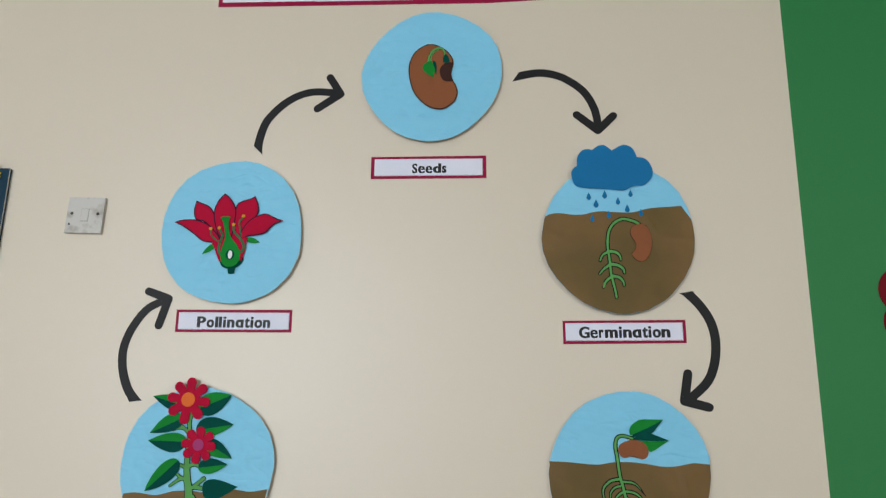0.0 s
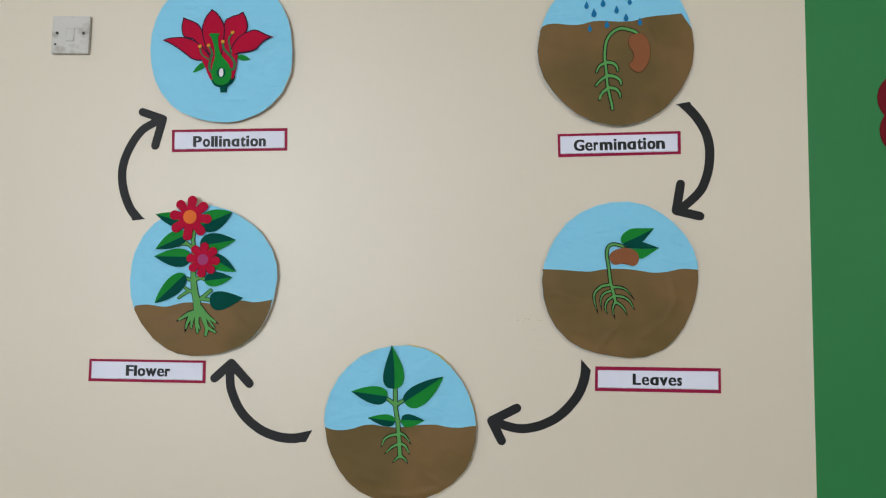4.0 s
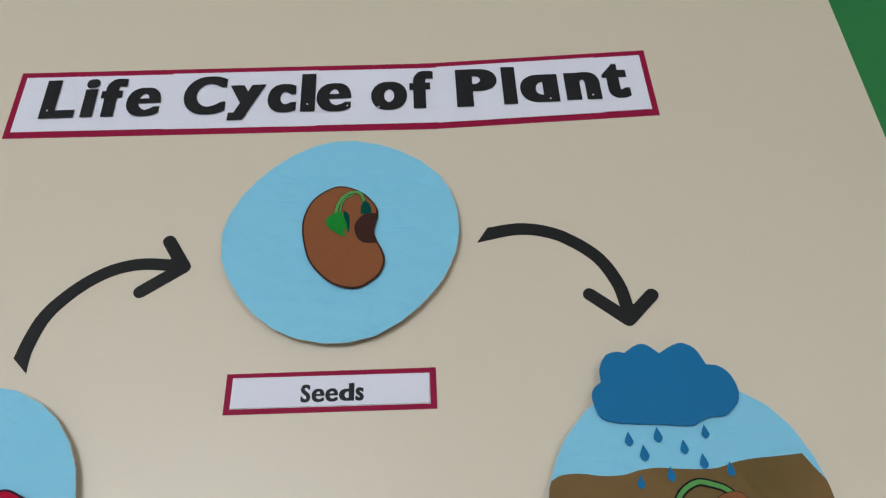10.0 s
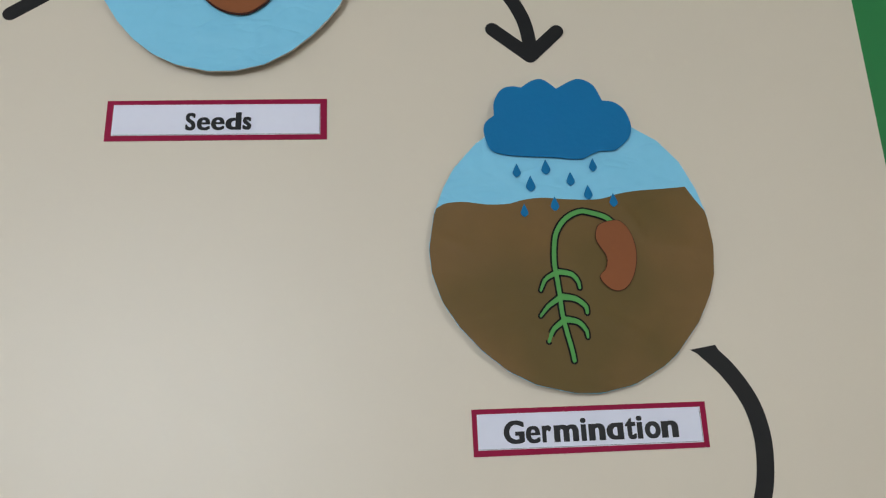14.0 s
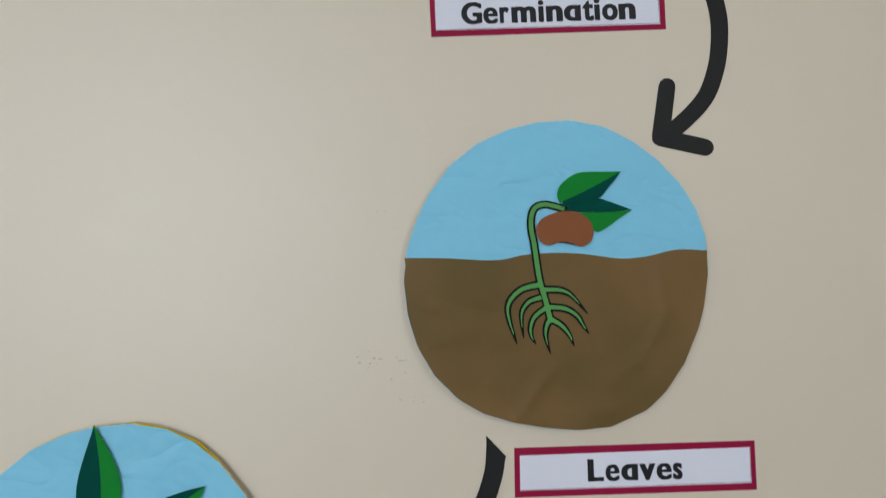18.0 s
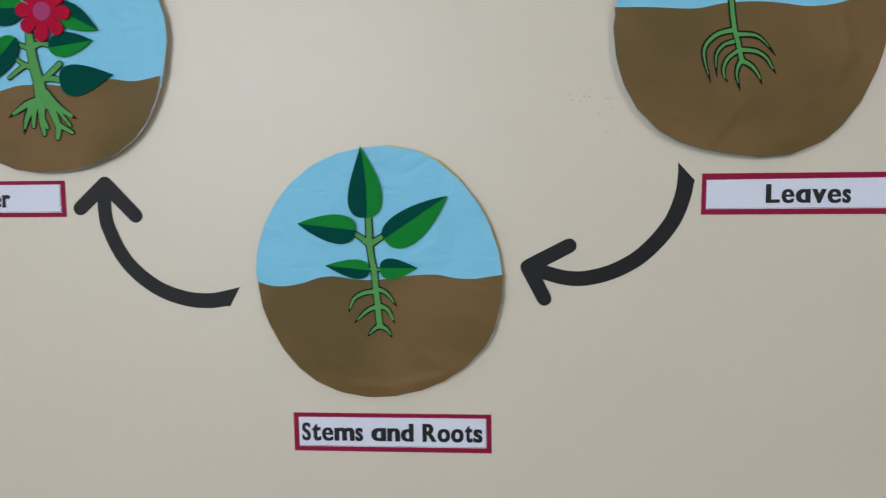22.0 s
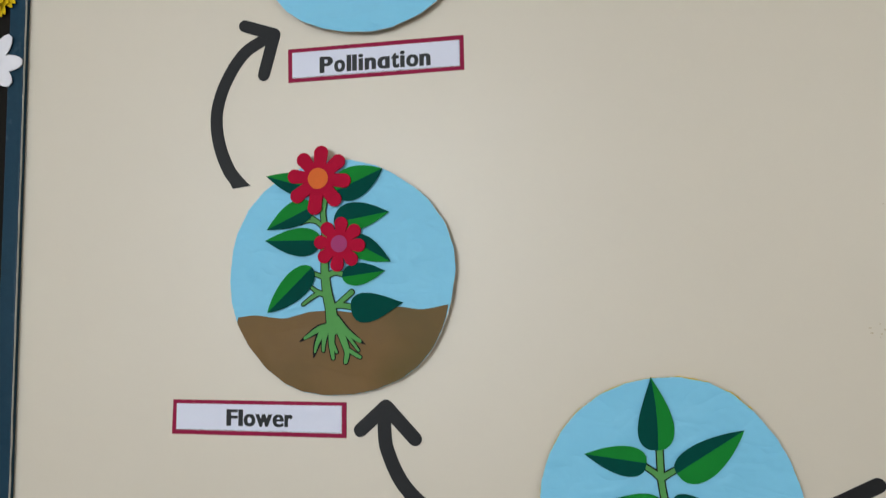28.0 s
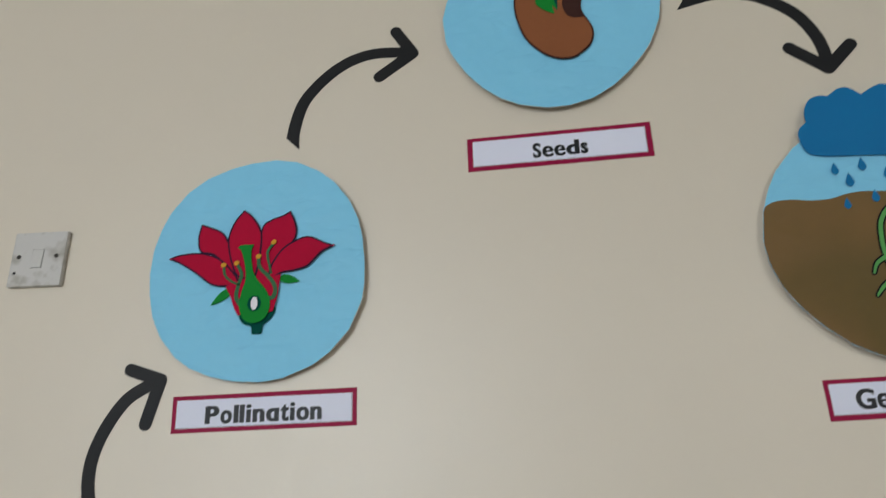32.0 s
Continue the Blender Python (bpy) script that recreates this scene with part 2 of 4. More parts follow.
def ellipse(cx, cz, rx, rz, turn=0.0, n=28):
    c, s = math.cos(radians(turn)), math.sin(radians(turn))
    out = []
    for i in range(n):
        x, z = rx * math.cos(math.tau * i / n), rz * math.sin(math.tau * i / n)
        out.append((cx + x * c - z * s, cz + x * s + z * c))
    return out


X_HIGH = 0.735  # the small letters' height against the capitals'


def glyph_mesh(char, bold, heavy):
    """One heavy letter of the built-in font, with its dot, in font units; a is cut in the one-storey form."""
    cu = bpy.data.curves.new("letter", "FONT")
    cu.body, cu.offset, cu.resolution_u = ("d" if char == "a" else char), bold, 8
    tmp = bpy.data.objects.new("letter", cu)
    scene.collection.objects.link(tmp)
    bpy.context.view_layer.update()
    me = bpy.data.meshes.new_from_object(tmp.evaluated_get(bpy.context.evaluated_depsgraph_get()))
    bpy.data.objects.remove(tmp)
    pts = [tuple(v.co) for v in me.vertices]
    faces = [tuple(p.vertices) for p in me.polygons]
    bpy.data.meshes.remove(me)
    if char == "a":
        bowl = max(y for x, y, _ in pts if x < max(p[0] for p in pts) * 0.62)
        pts = [(x, min(y, bowl), z) for x, y, z in pts]
    bm = bmesh.new()
    for k, dx in enumerate((0.0, -heavy, heavy)):
        vs = [bm.verts.new((x + dx, y, -0.003 * k)) for x, y, _ in pts]
        for f in faces:
            try:
                bm.faces.new([vs[n] for n in f])
            except ValueError:
                pass
    return bm


def letter(char, x0, x1, base, high, depth, bold=0.022, heavy=0.026):
    """A printed letter from x0 to x1 (metres) over its baseline, beside capitals of the given height."""
    bold = min(bold, 0.010) if char == "e" else bold
    bm = glyph_mesh(char, bold, heavy)
    xs, ys = [v.co.x for v in bm.verts], [v.co.y for v in bm.verts]
    lo, kx = min(xs), (x1 - x0) / (max(xs) - min(xs))
    if char == "y":
        kz = high * X_HIGH * 1.24 / (max(ys) - min(ys))
    else:
        kz = high * (X_HIGH if char in "acemnorsvw" else 0.93 if char == "t" else 1.0) / (max(ys) + bold)
    drop = high * X_HIGH - max(ys) * kz if char == "y" else bold * kz
    for v in bm.verts:
        v.co = (x0 + (v.co.x - lo) * kx, -depth - v.co.z * kz * 0.2, base + v.co.y * kz + drop)
    if char == "y":
        w, low = x1 - x0, min(v.co.z for v in bm.verts)
        foot = ((0.0, 0.0), (0.42, 0.0), (0.52, 0.13), (0.45, 0.20), (0.02, 0.20))
        bm.faces.new([bm.verts.new((x0 + w * u, -depth + 0.0021 * kz, low + high * v)) for u, v in foot])
    return bm


# ---------------------------------------------------------------- the room
def wall_with_openings(name, along, fixed, thick, a0, a1, holes, mat, label):
    """An upright wall along x or y, with rectangular holes (a, b, z0, z1) through it."""
    bm = bmesh.new()
    cuts = sorted({a0, a1, *[h[0] for h in holes], *[h[1] for h in holes]})
    for a, b in zip(cuts, cuts[1:]):
        inside = [h for h in holes if h[0] <= a and h[1] >= b]
        spans = [(0.0, HIGH)] if not inside else [(0.0, inside[0][2]), (inside[0][3], HIGH)]
        for z0, z1 in spans:
            if along == "x":
                add_box(bm, a, b, min(fixed, fixed + thick), max(fixed, fixed + thick), z0, z1)
            else:
                add_box(bm, min(fixed, fixed + thick), max(fixed, fixed + thick), a, b, z0, z1)
    return structure(name, bm, mat, label)


# the painted border between cream and green leans a little
PAINT_LOW, PAINT_TOP = 0.790, 0.800
for name_, corners, paint, label_ in (
    ("wall_north", [(LEFT - 0.2, 0), (PAINT_LOW, 0), (PAINT_TOP, HIGH), (LEFT - 0.2, HIGH)], CREAM, "smooth cream painted plaster wall with small scuffs"),
    ("wall_north_green", [(PAINT_LOW, 0), (RIGHT + 0.2, 0), (RIGHT + 0.2, HIGH), (PAINT_TOP, HIGH)], GREEN, "green painted stretch of the plaster wall"),
):
    structure(name_, cut(corners, 0.0, 0.2), paint, label_).location.y = WALL + 0.2
wall_with_openings("wall_west", "y", LEFT, -0.2, BACK, WALL, [], CREAM, "plain cream painted side wall")
wall_with_openings("wall_east", "y", RIGHT, 0.2, BACK, WALL, [], CREAM, "plain cream painted side wall")
wall_with_openings("wall_south", "x", BACK, -0.2, LEFT - 0.2, RIGHT + 0.2, [w[:4] for w in ASSUMED_WINDOWS], CREAM, "cream rear wall, out of view, with openings for the assumed windows")
structure("floor", box(LEFT - 0.2, RIGHT + 0.2, BACK - 0.2, WALL + 0.2, -0.1, 0.0), FLOOR, "plain beige vinyl floor", "floor")
structure("ceiling", box(LEFT - 0.2, RIGHT + 0.2, BACK - 0.2, WALL + 0.2, HIGH, HIGH + 0.1), CEIL, "plain white ceiling", "ceiling")


# ---------------------------------------------------------------- discs
DISCS = {
    # centre x, z, radius and its waves in mm
    "seeds": (-0.022, 2.2575, (162.9, 0.6, -0.2, -0.4, 3.9, -0.6, 1.2, 2.0, 0.9, -0.9, 0.3, -0.0, -0.5, -0.2, -0.4)),
    "germination": (0.394, 1.8656, (167.2, 0.1, 0.4, -1.7, 0.5, -1.5, 1.5, -0.2, 0.5, -0.1, -1.3, 0.5, -0.0, 0.1, -0.3)),
    "leaves": (0.3975, 1.367, (164.2, -0.8, 0.9, -1.2, 1.05, -1.5, -0.9, -1.1, 1.9, 1.0, 1.2, 0.5, 0.1, -0.6, -0.1)),
    "stems": (-0.066, 1.064, (162.7, -0.3, 0.7, -1.8, -1.25, 0.1, -1.6, -0.5, -1.9, -0.3, 0.1, 0.4, 0.1, -0.3, 0.3)),
    "flower": (-0.497, 1.367, (163.4, 0.4, -0.1, -0.7, -0.4, 1.1, 0.5, -0.8, 0.3, -0.2, 1.1, -0.2, 0.9, 0.2, -0.2)),
    "pollination": (-0.464, 1.8775, (164.5, -0.8, -0.4, -3.2, -1.4, -1.3, -1.0, -2.5, -0.7, 0.4, -0.1, -0.2, 0.1, -0.6, -0.1)),
}
BOARD, SHEET = 0.0130, 0.0007


def smooth_rim(name, angle):
    """The radius of a disc at an angle, in mm, before the snips of the scissors."""
    w = DISCS[name][2]
    r = w[0] + sum(w[2 * k - 1] * math.cos(k * angle) + w[2 * k] * math.sin(k * angle) for k in range(1, (len(w) + 1) // 2))
    return r + 0.35 + 0.8 * noise.noise((math.cos(angle) * 6, math.sin(angle) * 6, w[0]))


def rim(name, angle, grow=0.0):
    """The radius of a hand-cut disc at an angle, in metres: straight snips of uneven length, with frayed paper."""
    size, snips = DISCS[name][2][0], 30
    knot = lambda k: math.tau * (k + 0.35 * noise.noise((k % snips * 1.7, size, 1))) / snips
    angle %= math.tau
    k = int(angle / math.tau * snips)
    k += -1 if angle < knot(k) else 1 if angle > knot(k + 1) else 0
    a0, a1 = knot(k), knot(k + 1)
    r0, r1 = smooth_rim(name, a0), smooth_rim(name, a1)
    r = r0 * r1 * math.sin(a1 - a0) / (r0 * math.sin(angle - a0) + r1 * math.sin(a1 - angle))
    fray = 0.35 * noise.noise((math.cos(angle) * 30, math.sin(angle) * 30, size))
    return (r + fray) / 1000 + grow


def rim_line(name, grow=0.0, n=180):
    return [(rim(name, a, grow) * math.cos(a), rim(name, a, grow) * math.sin(a)) for a in (math.tau * i / n for i in range(n))]


def torn_line(name, grow, n=260):
    """The foam's rim: it follows the paper, with small nibs torn out or standing proud."""
    out = []
    for i in range(n):
        a = math.tau * i / n
        wave = noise.noise((math.cos(a) * 4, math.sin(a) * 4, n + grow * 900)) * 0.0011
        nib = max(0.0, noise.noise((i * 0.83, grow * 900, 3)) - 0.22) * 0.0036 * (1 if wave > -0.0002 else 0)
        r = rim(name, a, grow + wave + nib)
        out.append((r * math.cos(a), r * math.sin(a)))
    return out


def inside(p, ring):
    odd = False
    for (x0, z0), (x1, z1) in zip(ring, ring[1:] + ring[:1]):
        if (z0 > p[1]) != (z1 > p[1]) and p[0] < x0 + (x1 - x0) * (p[1] - z0) / (z1 - z0):
            odd = not odd
    return odd


def creased(pts, back, front, folds, seed, step=0.0055, rough=0.00035):
    """A cut sheet of soft paper, with shallow bumps all over and folds: (x, z, x, z, half width, height) in mm, a soft ridge or a valley."""
    pts = [p for i, p in enumerate(pts) if math.dist(p, pts[i - 1]) > 1e-5]
    if area(pts) < 0:
        pts = pts[::-1]
    small = grown(pts, -0.003)
    lo, hi = [min(p[k] for p in pts) for k in (0, 1)], [max(p[k] for p in pts) for k in (0, 1)]
    rnd = random.Random(seed)
    grid = [(lo[0] + step * (i + rnd.uniform(-0.3, 0.3)), lo[1] + step * (j + rnd.uniform(-0.3, 0.3))) for i in range(int((hi[0] - lo[0]) / step) + 1) for j in range(int((hi[1] - lo[1]) / step) + 1)]
    grid = [p for p in grid if inside(p, small)]
    flat, _, faces, *_ = geometry.delaunay_2d_cdt([Vector(p) for p in pts + grid], [], [list(range(len(pts)))], 1, 1e-7)

    def height(x, z):
        h = rough * (noise.noise((x * 16, z * 16, seed)) + 0.5 * noise.noise((x * 44, z * 60, seed + 5)))
        for x0, z0, x1, z1, wide, high in folds:
            a, b = Vector((x0, z0)) / 1000, Vector((x1, z1)) / 1000
            u = max(0.0, min(1.0, (Vector((x, z)) - a).dot(b - a) / (b - a).length_squared))
            d = (Vector((x, z)) - a - (b - a) * u).length * 1000 + 1.5 * noise.noise((x * 60, z * 60, 3))
            h += high / 1000 * math.exp(-((d / wide) ** 2)) * (0.35 + 0.65 * math.sin(math.pi * min(0.95, max(0.05, u))))
        return max(-0.0002, h)

    bm = bmesh.new()
    f = [bm.verts.new((p.x, -front - height(p.x, p.y), p.y)) for p in flat]
    for tri in faces:
        bm.faces.new([f[i] for i in tri]).smooth = True
    g = [bm.verts.new((p[0], -front - height(*p), p[1])) for p in pts]
    r = [bm.verts.new((p[0], -back, p[1])) for p in pts]
    for i in range(len(pts)):
        bm.faces.new((g[i - 1], r[i - 1], r[i], g[i]))
    return bm


# folds in the brown sheets, in mm from each disc's centre
FOLDS = {
    "germination": ((63, 44, 84, 6, 4.8, 2.74), (96, 2, 156, -8, 5.6, 2.45), (30, -86, 78, -114, 6.4, 2.45), (16, -148, 42, -168, 4.0, 2.74), (-150, 10, -118, -6, 6.4, 1.83), (-60, -90, -20, -120, 8.0, 1.54)),
    "leaves": ((-6, -92, -56, -152, 5.6, 2.62), (104, 14, 114, -40, 6.4, 2.84), (114, -40, 92, -84, 6.4, 2.19), (92, -84, 40, -118, 7.2, 1.75), (-158, -26, -128, -30, 3.2, 1.75), (-98, -104, -70, -114, 4.0, 2.19), (-150, -70, -110, -60, 6.4, 1.31), (20, -148, 74, -136, 5.6, 1.75)),
    "stems": ((-40, -144, 22, -148, 4.0, 3.06), (22, -148, 88, -130, 4.0, 2.62), (52, -102, 92, -124, 4.8, 1.75), (100, -46, 152, -68, 6.4, 1.75), (-130, -60, -80, -80, 7.2, 1.31), (-90, -110, -40, -118, 6.4, 1.31)),
    "flower": ((-120, -78, -100, -118, 6.4, 1.31), (30, -120, 60, -150, 6.4, 1.31), (80, -70, 112, -96, 7.2, 1.31)),
}


def disc(name, label):
    x, z, _ = DISCS[name]
    ob = thing("paper_disc", x, z, label, "wall decoration", "life cycle discs")
    part("foam_spacer", cut([(0.74 * a, 0.74 * b) for a, b in rim_line(name, n=60)], 0.0, BOARD - 0.0032), FOAM, ob, "smaller foam block that holds the disc off the wall")
    part("foam_board", cut(torn_line(name, -0.0004), BOARD - 0.0032, BOARD), FOAM, ob, "white foam board backing with rough cut edge")
    part("sky_sheet", creased(rim_line(name), BOARD + 0.0001, BOARD + SHEET - 0.0003, (), round(x * 1000), rough=0.0003), SKYBLUE, ob, "light blue paper sheet")
    return ob


def soil(name, ob, top):
    """The brown sheet: its top edge through the points (mm), the rest along the disc's rim."""
    line = spline([tuple(v / 1000 for v in p[:2]) + tuple(p[2:]) for p in top])
    a1, a0 = math.atan2(line[0][1], line[0][0]), math.atan2(line[-1][1], line[-1][0])
    a1 = a1 if a1 > 0 else a1 + math.tau
    under = [a0 - (a0 + math.tau - a1) * i / 70 for i in range(1, 70)]
    ring = [((rim(name, a, -0.0004)) * math.cos(a), (rim(name, a, -0.0004)) * math.sin(a)) for a in under]
    return part("soil_sheet", creased(line + ring, BOARD + 0.0002, BOARD + 2 * SHEET, FOLDS[name], len(top)), SOIL, ob, "brown creased paper sheet")


def mm(pts):
    return [tuple(v / 1000 for v in p[:2]) + tuple(p[2:]) for p in pts]


seeds_disc = disc("seeds", "round light blue paper disc with a brown bean seed cut-out")
germination_disc = disc("germination", "round blue and brown paper disc with cloud, rain and sprouting bean")
leaves_disc = disc("leaves", "round blue and brown paper disc with a bean seedling and leaves")
stems_disc = disc("stems", "round blue and brown paper disc with a young leafy plant")
flower_disc = disc("flower", "round blue and brown paper disc with a red flowering plant")
pollination_disc = disc("pollination", "round light blue paper disc with a red flower cut open")


# ---------------------------------------------------------------- cut paper pictures, in millimetres from each disc's centre
TOP = BOARD + 2 * SHEET + 0.0006


def sheet(name, ob, line, mat, level, label="", thick=0.35, curl=0.0):
    """A paper cut-out lying level mm above the disc's face."""
    b = TOP + level / 1000
    return part(name, cut(line, b - 0.0002, b + thick / 1000, curl=curl), mat, ob, label)


def shape(name, ob, pts, mat, level, label="", edge=0.0, edge_mat=None, thick=0.35):
    """A cut-out through rounded corner points, with an inked or card edge of its own."""
    line = spline(mm(pts), closed=True)
    made = sheet(name, ob, line if not edge else grown(line, -edge / 1000), mat, level, label, thick)
    if edge:
        rim_part = part("dark_edge", cut(line, TOP + level / 1000 - 0.0003, TOP + level / 1000 + 0.0001), edge_mat or OUTLINE, made, "dark outlined edge")
        rim_part.matrix_parent_inverse = Matrix.Identity(4)
    return made


def leaf(ob, base, tip, left, right, dark="R", level=1.6, a=0.55, e=1.05, lean=0.0):
    """A pointed leaf of two greens that meet on a straight midrib: left and right are its half widths, seen from base to tip."""
    p, q = Vector(base) / 1000, Vector(tip) / 1000
    d = (q - p).normalized()
    nrm, top = Vector((-d.y, d.x)), (a / (a + e)) ** a * (e / (a + e)) ** e
    halves = []
    for sgn, w in ((1, left), (-1, right)):
        line = []
        for i in range(25):
            s = (i / 24) ** 1.3
            v = p + (q - p) * s + nrm * (sgn * w / 1000 * s**a * (1 - s) ** e / top + lean / 1000 * math.sin(math.pi * s))
            line.append((v.x, v.y))
        rib = [tuple(p + (q - p) * s + nrm * (lean / 1000 * math.sin(math.pi * s))) for s in (0.8, 0.6, 0.4, 0.2)]
        halves.append(line + [tuple(v) for v in rib])
    tone = [DARK_LEAF if dark in (k, "B") else LIGHT_LEAF for k in "LR"]
    one = sheet("leaf", ob, halves[0], tone[0], level, "green paper leaf with a straight midrib", 0.5, curl=0.25)
    part("leaf_half", cut(halves[1], TOP + level / 1000 - 0.0002, TOP + level / 1000 + 0.00045, curl=0.25), tone[1], one, "other half of the leaf in a different green")
    return one


def plant(ob, name, strokes, level=0.4, ink=1.0, label="green paper stem with black inked outline"):
    """A stem, twigs or roots cut from one sheet: bands (points, first width, last width), inked all round."""
    green, black = bmesh.new(), bmesh.new()
    for i, (pts, w0, w1) in enumerate(strokes):
        line = mm(pts)
        fine = w1 < 0.4 * w0
        short = spline(line)
        body = short[: max(3, int(len(short) * 0.84))] if fine else line
        cut(stroke(body, w0 / 1000, (w1 + (0.12 * w0 if fine else 0)) / 1000), TOP + level / 1000, TOP + level / 1000 + 0.0003 + i * 2e-5, bm=green)
        tail = 0.9 if fine else w1 + 2 * ink
        cut(stroke(line, (w0 + 2 * ink) / 1000, tail / 1000, power=2.2 if fine else 1.0, round_start=True), TOP + level / 1000 - 0.0003, TOP + level / 1000 - 0.0001 + i * 1.2e-5, bm=black)
    made = part(name, green, STEM, ob, label)
    part("ink_outline", black, OUTLINE, made, "black ink outline")
    return made


def blossom(ob, centre, reach, petal, heart, mat, heart_mat, level, name="flower", turn=90.0):
    """A flower head cut from one sheet, with round petals of the given lengths and a round heart."""
    cx, cz = centre
    line, n = [], len(reach)
    for k, r in enumerate(reach):
        a = radians(turn - 360 * k / n)
        half = math.pi / n
        line.append((cx + r * 0.5 * math.cos(a + half), cz + r * 0.5 * math.sin(a + half)))
        for s in range(-110, 111, 20):
            g = a - radians(s)
            line.append((cx + (r - petal) * math.cos(a) + petal * math.cos(g), cz + (r - petal) * math.sin(a) + petal * math.sin(g)))
    line = [(x / 1000, z / 1000) for x, z in line]
    made = sheet(name, ob, line, mat, level, "red felt flower head with round petals", 1.6)
    part("flower_heart", cut(ellipse(cx / 1000, cz / 1000, heart / 1000, heart / 1000 * 1.02), TOP + level / 1000, TOP + level / 1000 + 0.0022), heart_mat, made, "round paper centre of the flower")
    return made


# seed
shape("seed", seeds_disc, [(1, 77.7), (-17.9, 74.6), (-41.1, 56.8), (-52.6, 31), (-54.6, 5.8), (-49.8, -21.9), (-41.6, -46), (-27.6, -65.2), (-9, -81.3), (11.5, -88.7), (28.9, -88.1), (43.7, -79.2), (56, -66.4), (61.2, -47.5), (57.7, -31), (49.6, -14.2), (45.9, -1.8), (47.6, 12.2), (50.7, 26.4), (48.2, 40.9), (38.4, 55.7), (23.1, 69.1)], BEAN, 2.0, "brown paper bean seed", 2.6, BEAN_EDGE, 0.6)
shape("seed_scar", seeds_disc, [(49.5, 28.7, 1), (37.8, 29.8), (27.4, 25.1), (19.1, 12.6), (19.1, 0.1), (24, -12.3), (34.1, -18.9), (50.5, -19.1, 1), (46.8, -8), (45.3, -0.2), (46.8, 12.2)], BEAN_EDGE, 2.9, "dark brown scar of the seed")
plant(seeds_disc, "sprout", [
    ([(-9.1, 27.2), (-6.7, 43.3), (0.6, 57.8), (12.4, 65.9), (23.2, 65.1), (28.9, 55.8), (31, 42.8)], 4.6, 4),
    ([(-2.7, 31.9), (-1.5, 44.8), (4.7, 56.1), (15.2, 61.9)], 2.6, 2),
], 3.0, 0.6, "green paper sprout inside the seed")
shape("seed_leaf", seeds_disc, [(31.8, 51.9, 1), (38.4, 44.3), (41.2, 32.9), (37.9, 27.9, 1), (26.2, 28.7, 1), (26.2, 41.2)], DARK_LEAF, 3.3, "small dark green leaf")
shape("seed_leaf", seeds_disc, [(1.7, 35.1, 1), (9.2, 28.6), (11.4, 14.3), (10.6, -3.2, 1), (4.9, 7.5)], DARK_LEAF, 3.3, "small dark green leaf")
shape("seed_leaf", seeds_disc, [(-9.3, 31.1, 1), (-0.9, 33.5, 1), (6.6, 14.4), (10, -1.9, 1), (3.1, 6.2, 1), (5.9, -9.3, 1), (-9.7, -0.4), (-20.6, 11.6), (-20.2, 22.6)], LIGHT_LEAF, 3.6, "small green forked leaf")

# germination
soil("germination", germination_disc, [(-157.9, 46.3), (-146.8, 52.1), (-125.3, 53.8), (-97.9, 50.5), (-73.2, 51.2), (-54.5, 56.1), (-32.7, 58.4), (-11.1, 56.8), (19.9, 55.5), (38.7, 57.1), (58, 62.8), (80.3, 66.5), (112.1, 68.8), (139.2, 71.2, 1), (148.4, 56.2), (159, 40.4)])
shape("cloud", germination_disc, [(-98.9, 140.3), (-96.8, 154.2), (-85.9, 164.1, 1), (-85.1, 182.6), (-75.7, 198.8), (-62.5, 203.6), (-51.3, 201.8, 1), (-36.1, 211.8), (-23, 212.6), (-7.5, 200.4, 1), (9.5, 210.3), (22.8, 213.7), (38.5, 205.1), (48.2, 184.2, 1), (62.6, 181.8), (74.6, 171.2), (80.8, 151.7), (77.7, 136), (66.9, 123.8), (56.7, 117.5), (40.7, 116.8), (27.6, 111.6), (14.5, 106.4), (-20.1, 109), (-51.5, 110.3), (-76.5, 112.9), (-91.9, 119.7)], CLOUD, 1.5, "blue paper rain cloud", thick=0.8)
for drop_x, drop_z, drop_high in ((-61.8, 93, 17.7), (-46.2, 76, 20.1), (-26.8, 97.1, 19.4), (1.9, 82, 17.7), (30.1, 99.7, 17), (21.6, 64.7, 18.7), (-55.3, 42.4, 16.4), (-19, 50.5, 18), (51, 54.8, 17.4)):
    k = drop_high / 24
    shape("raindrop", germination_disc, [(drop_x, drop_z + 12 * k, 1), (drop_x + 5 * k, drop_z + 1 * k), (drop_x + 6.4 * k, drop_z - 6 * k), (drop_x, drop_z - 12 * k), (drop_x - 6.4 * k, drop_z - 6 * k), (drop_x - 5 * k, drop_z + 1 * k)], CLOUD, 0.5, "small blue paper raindrop")
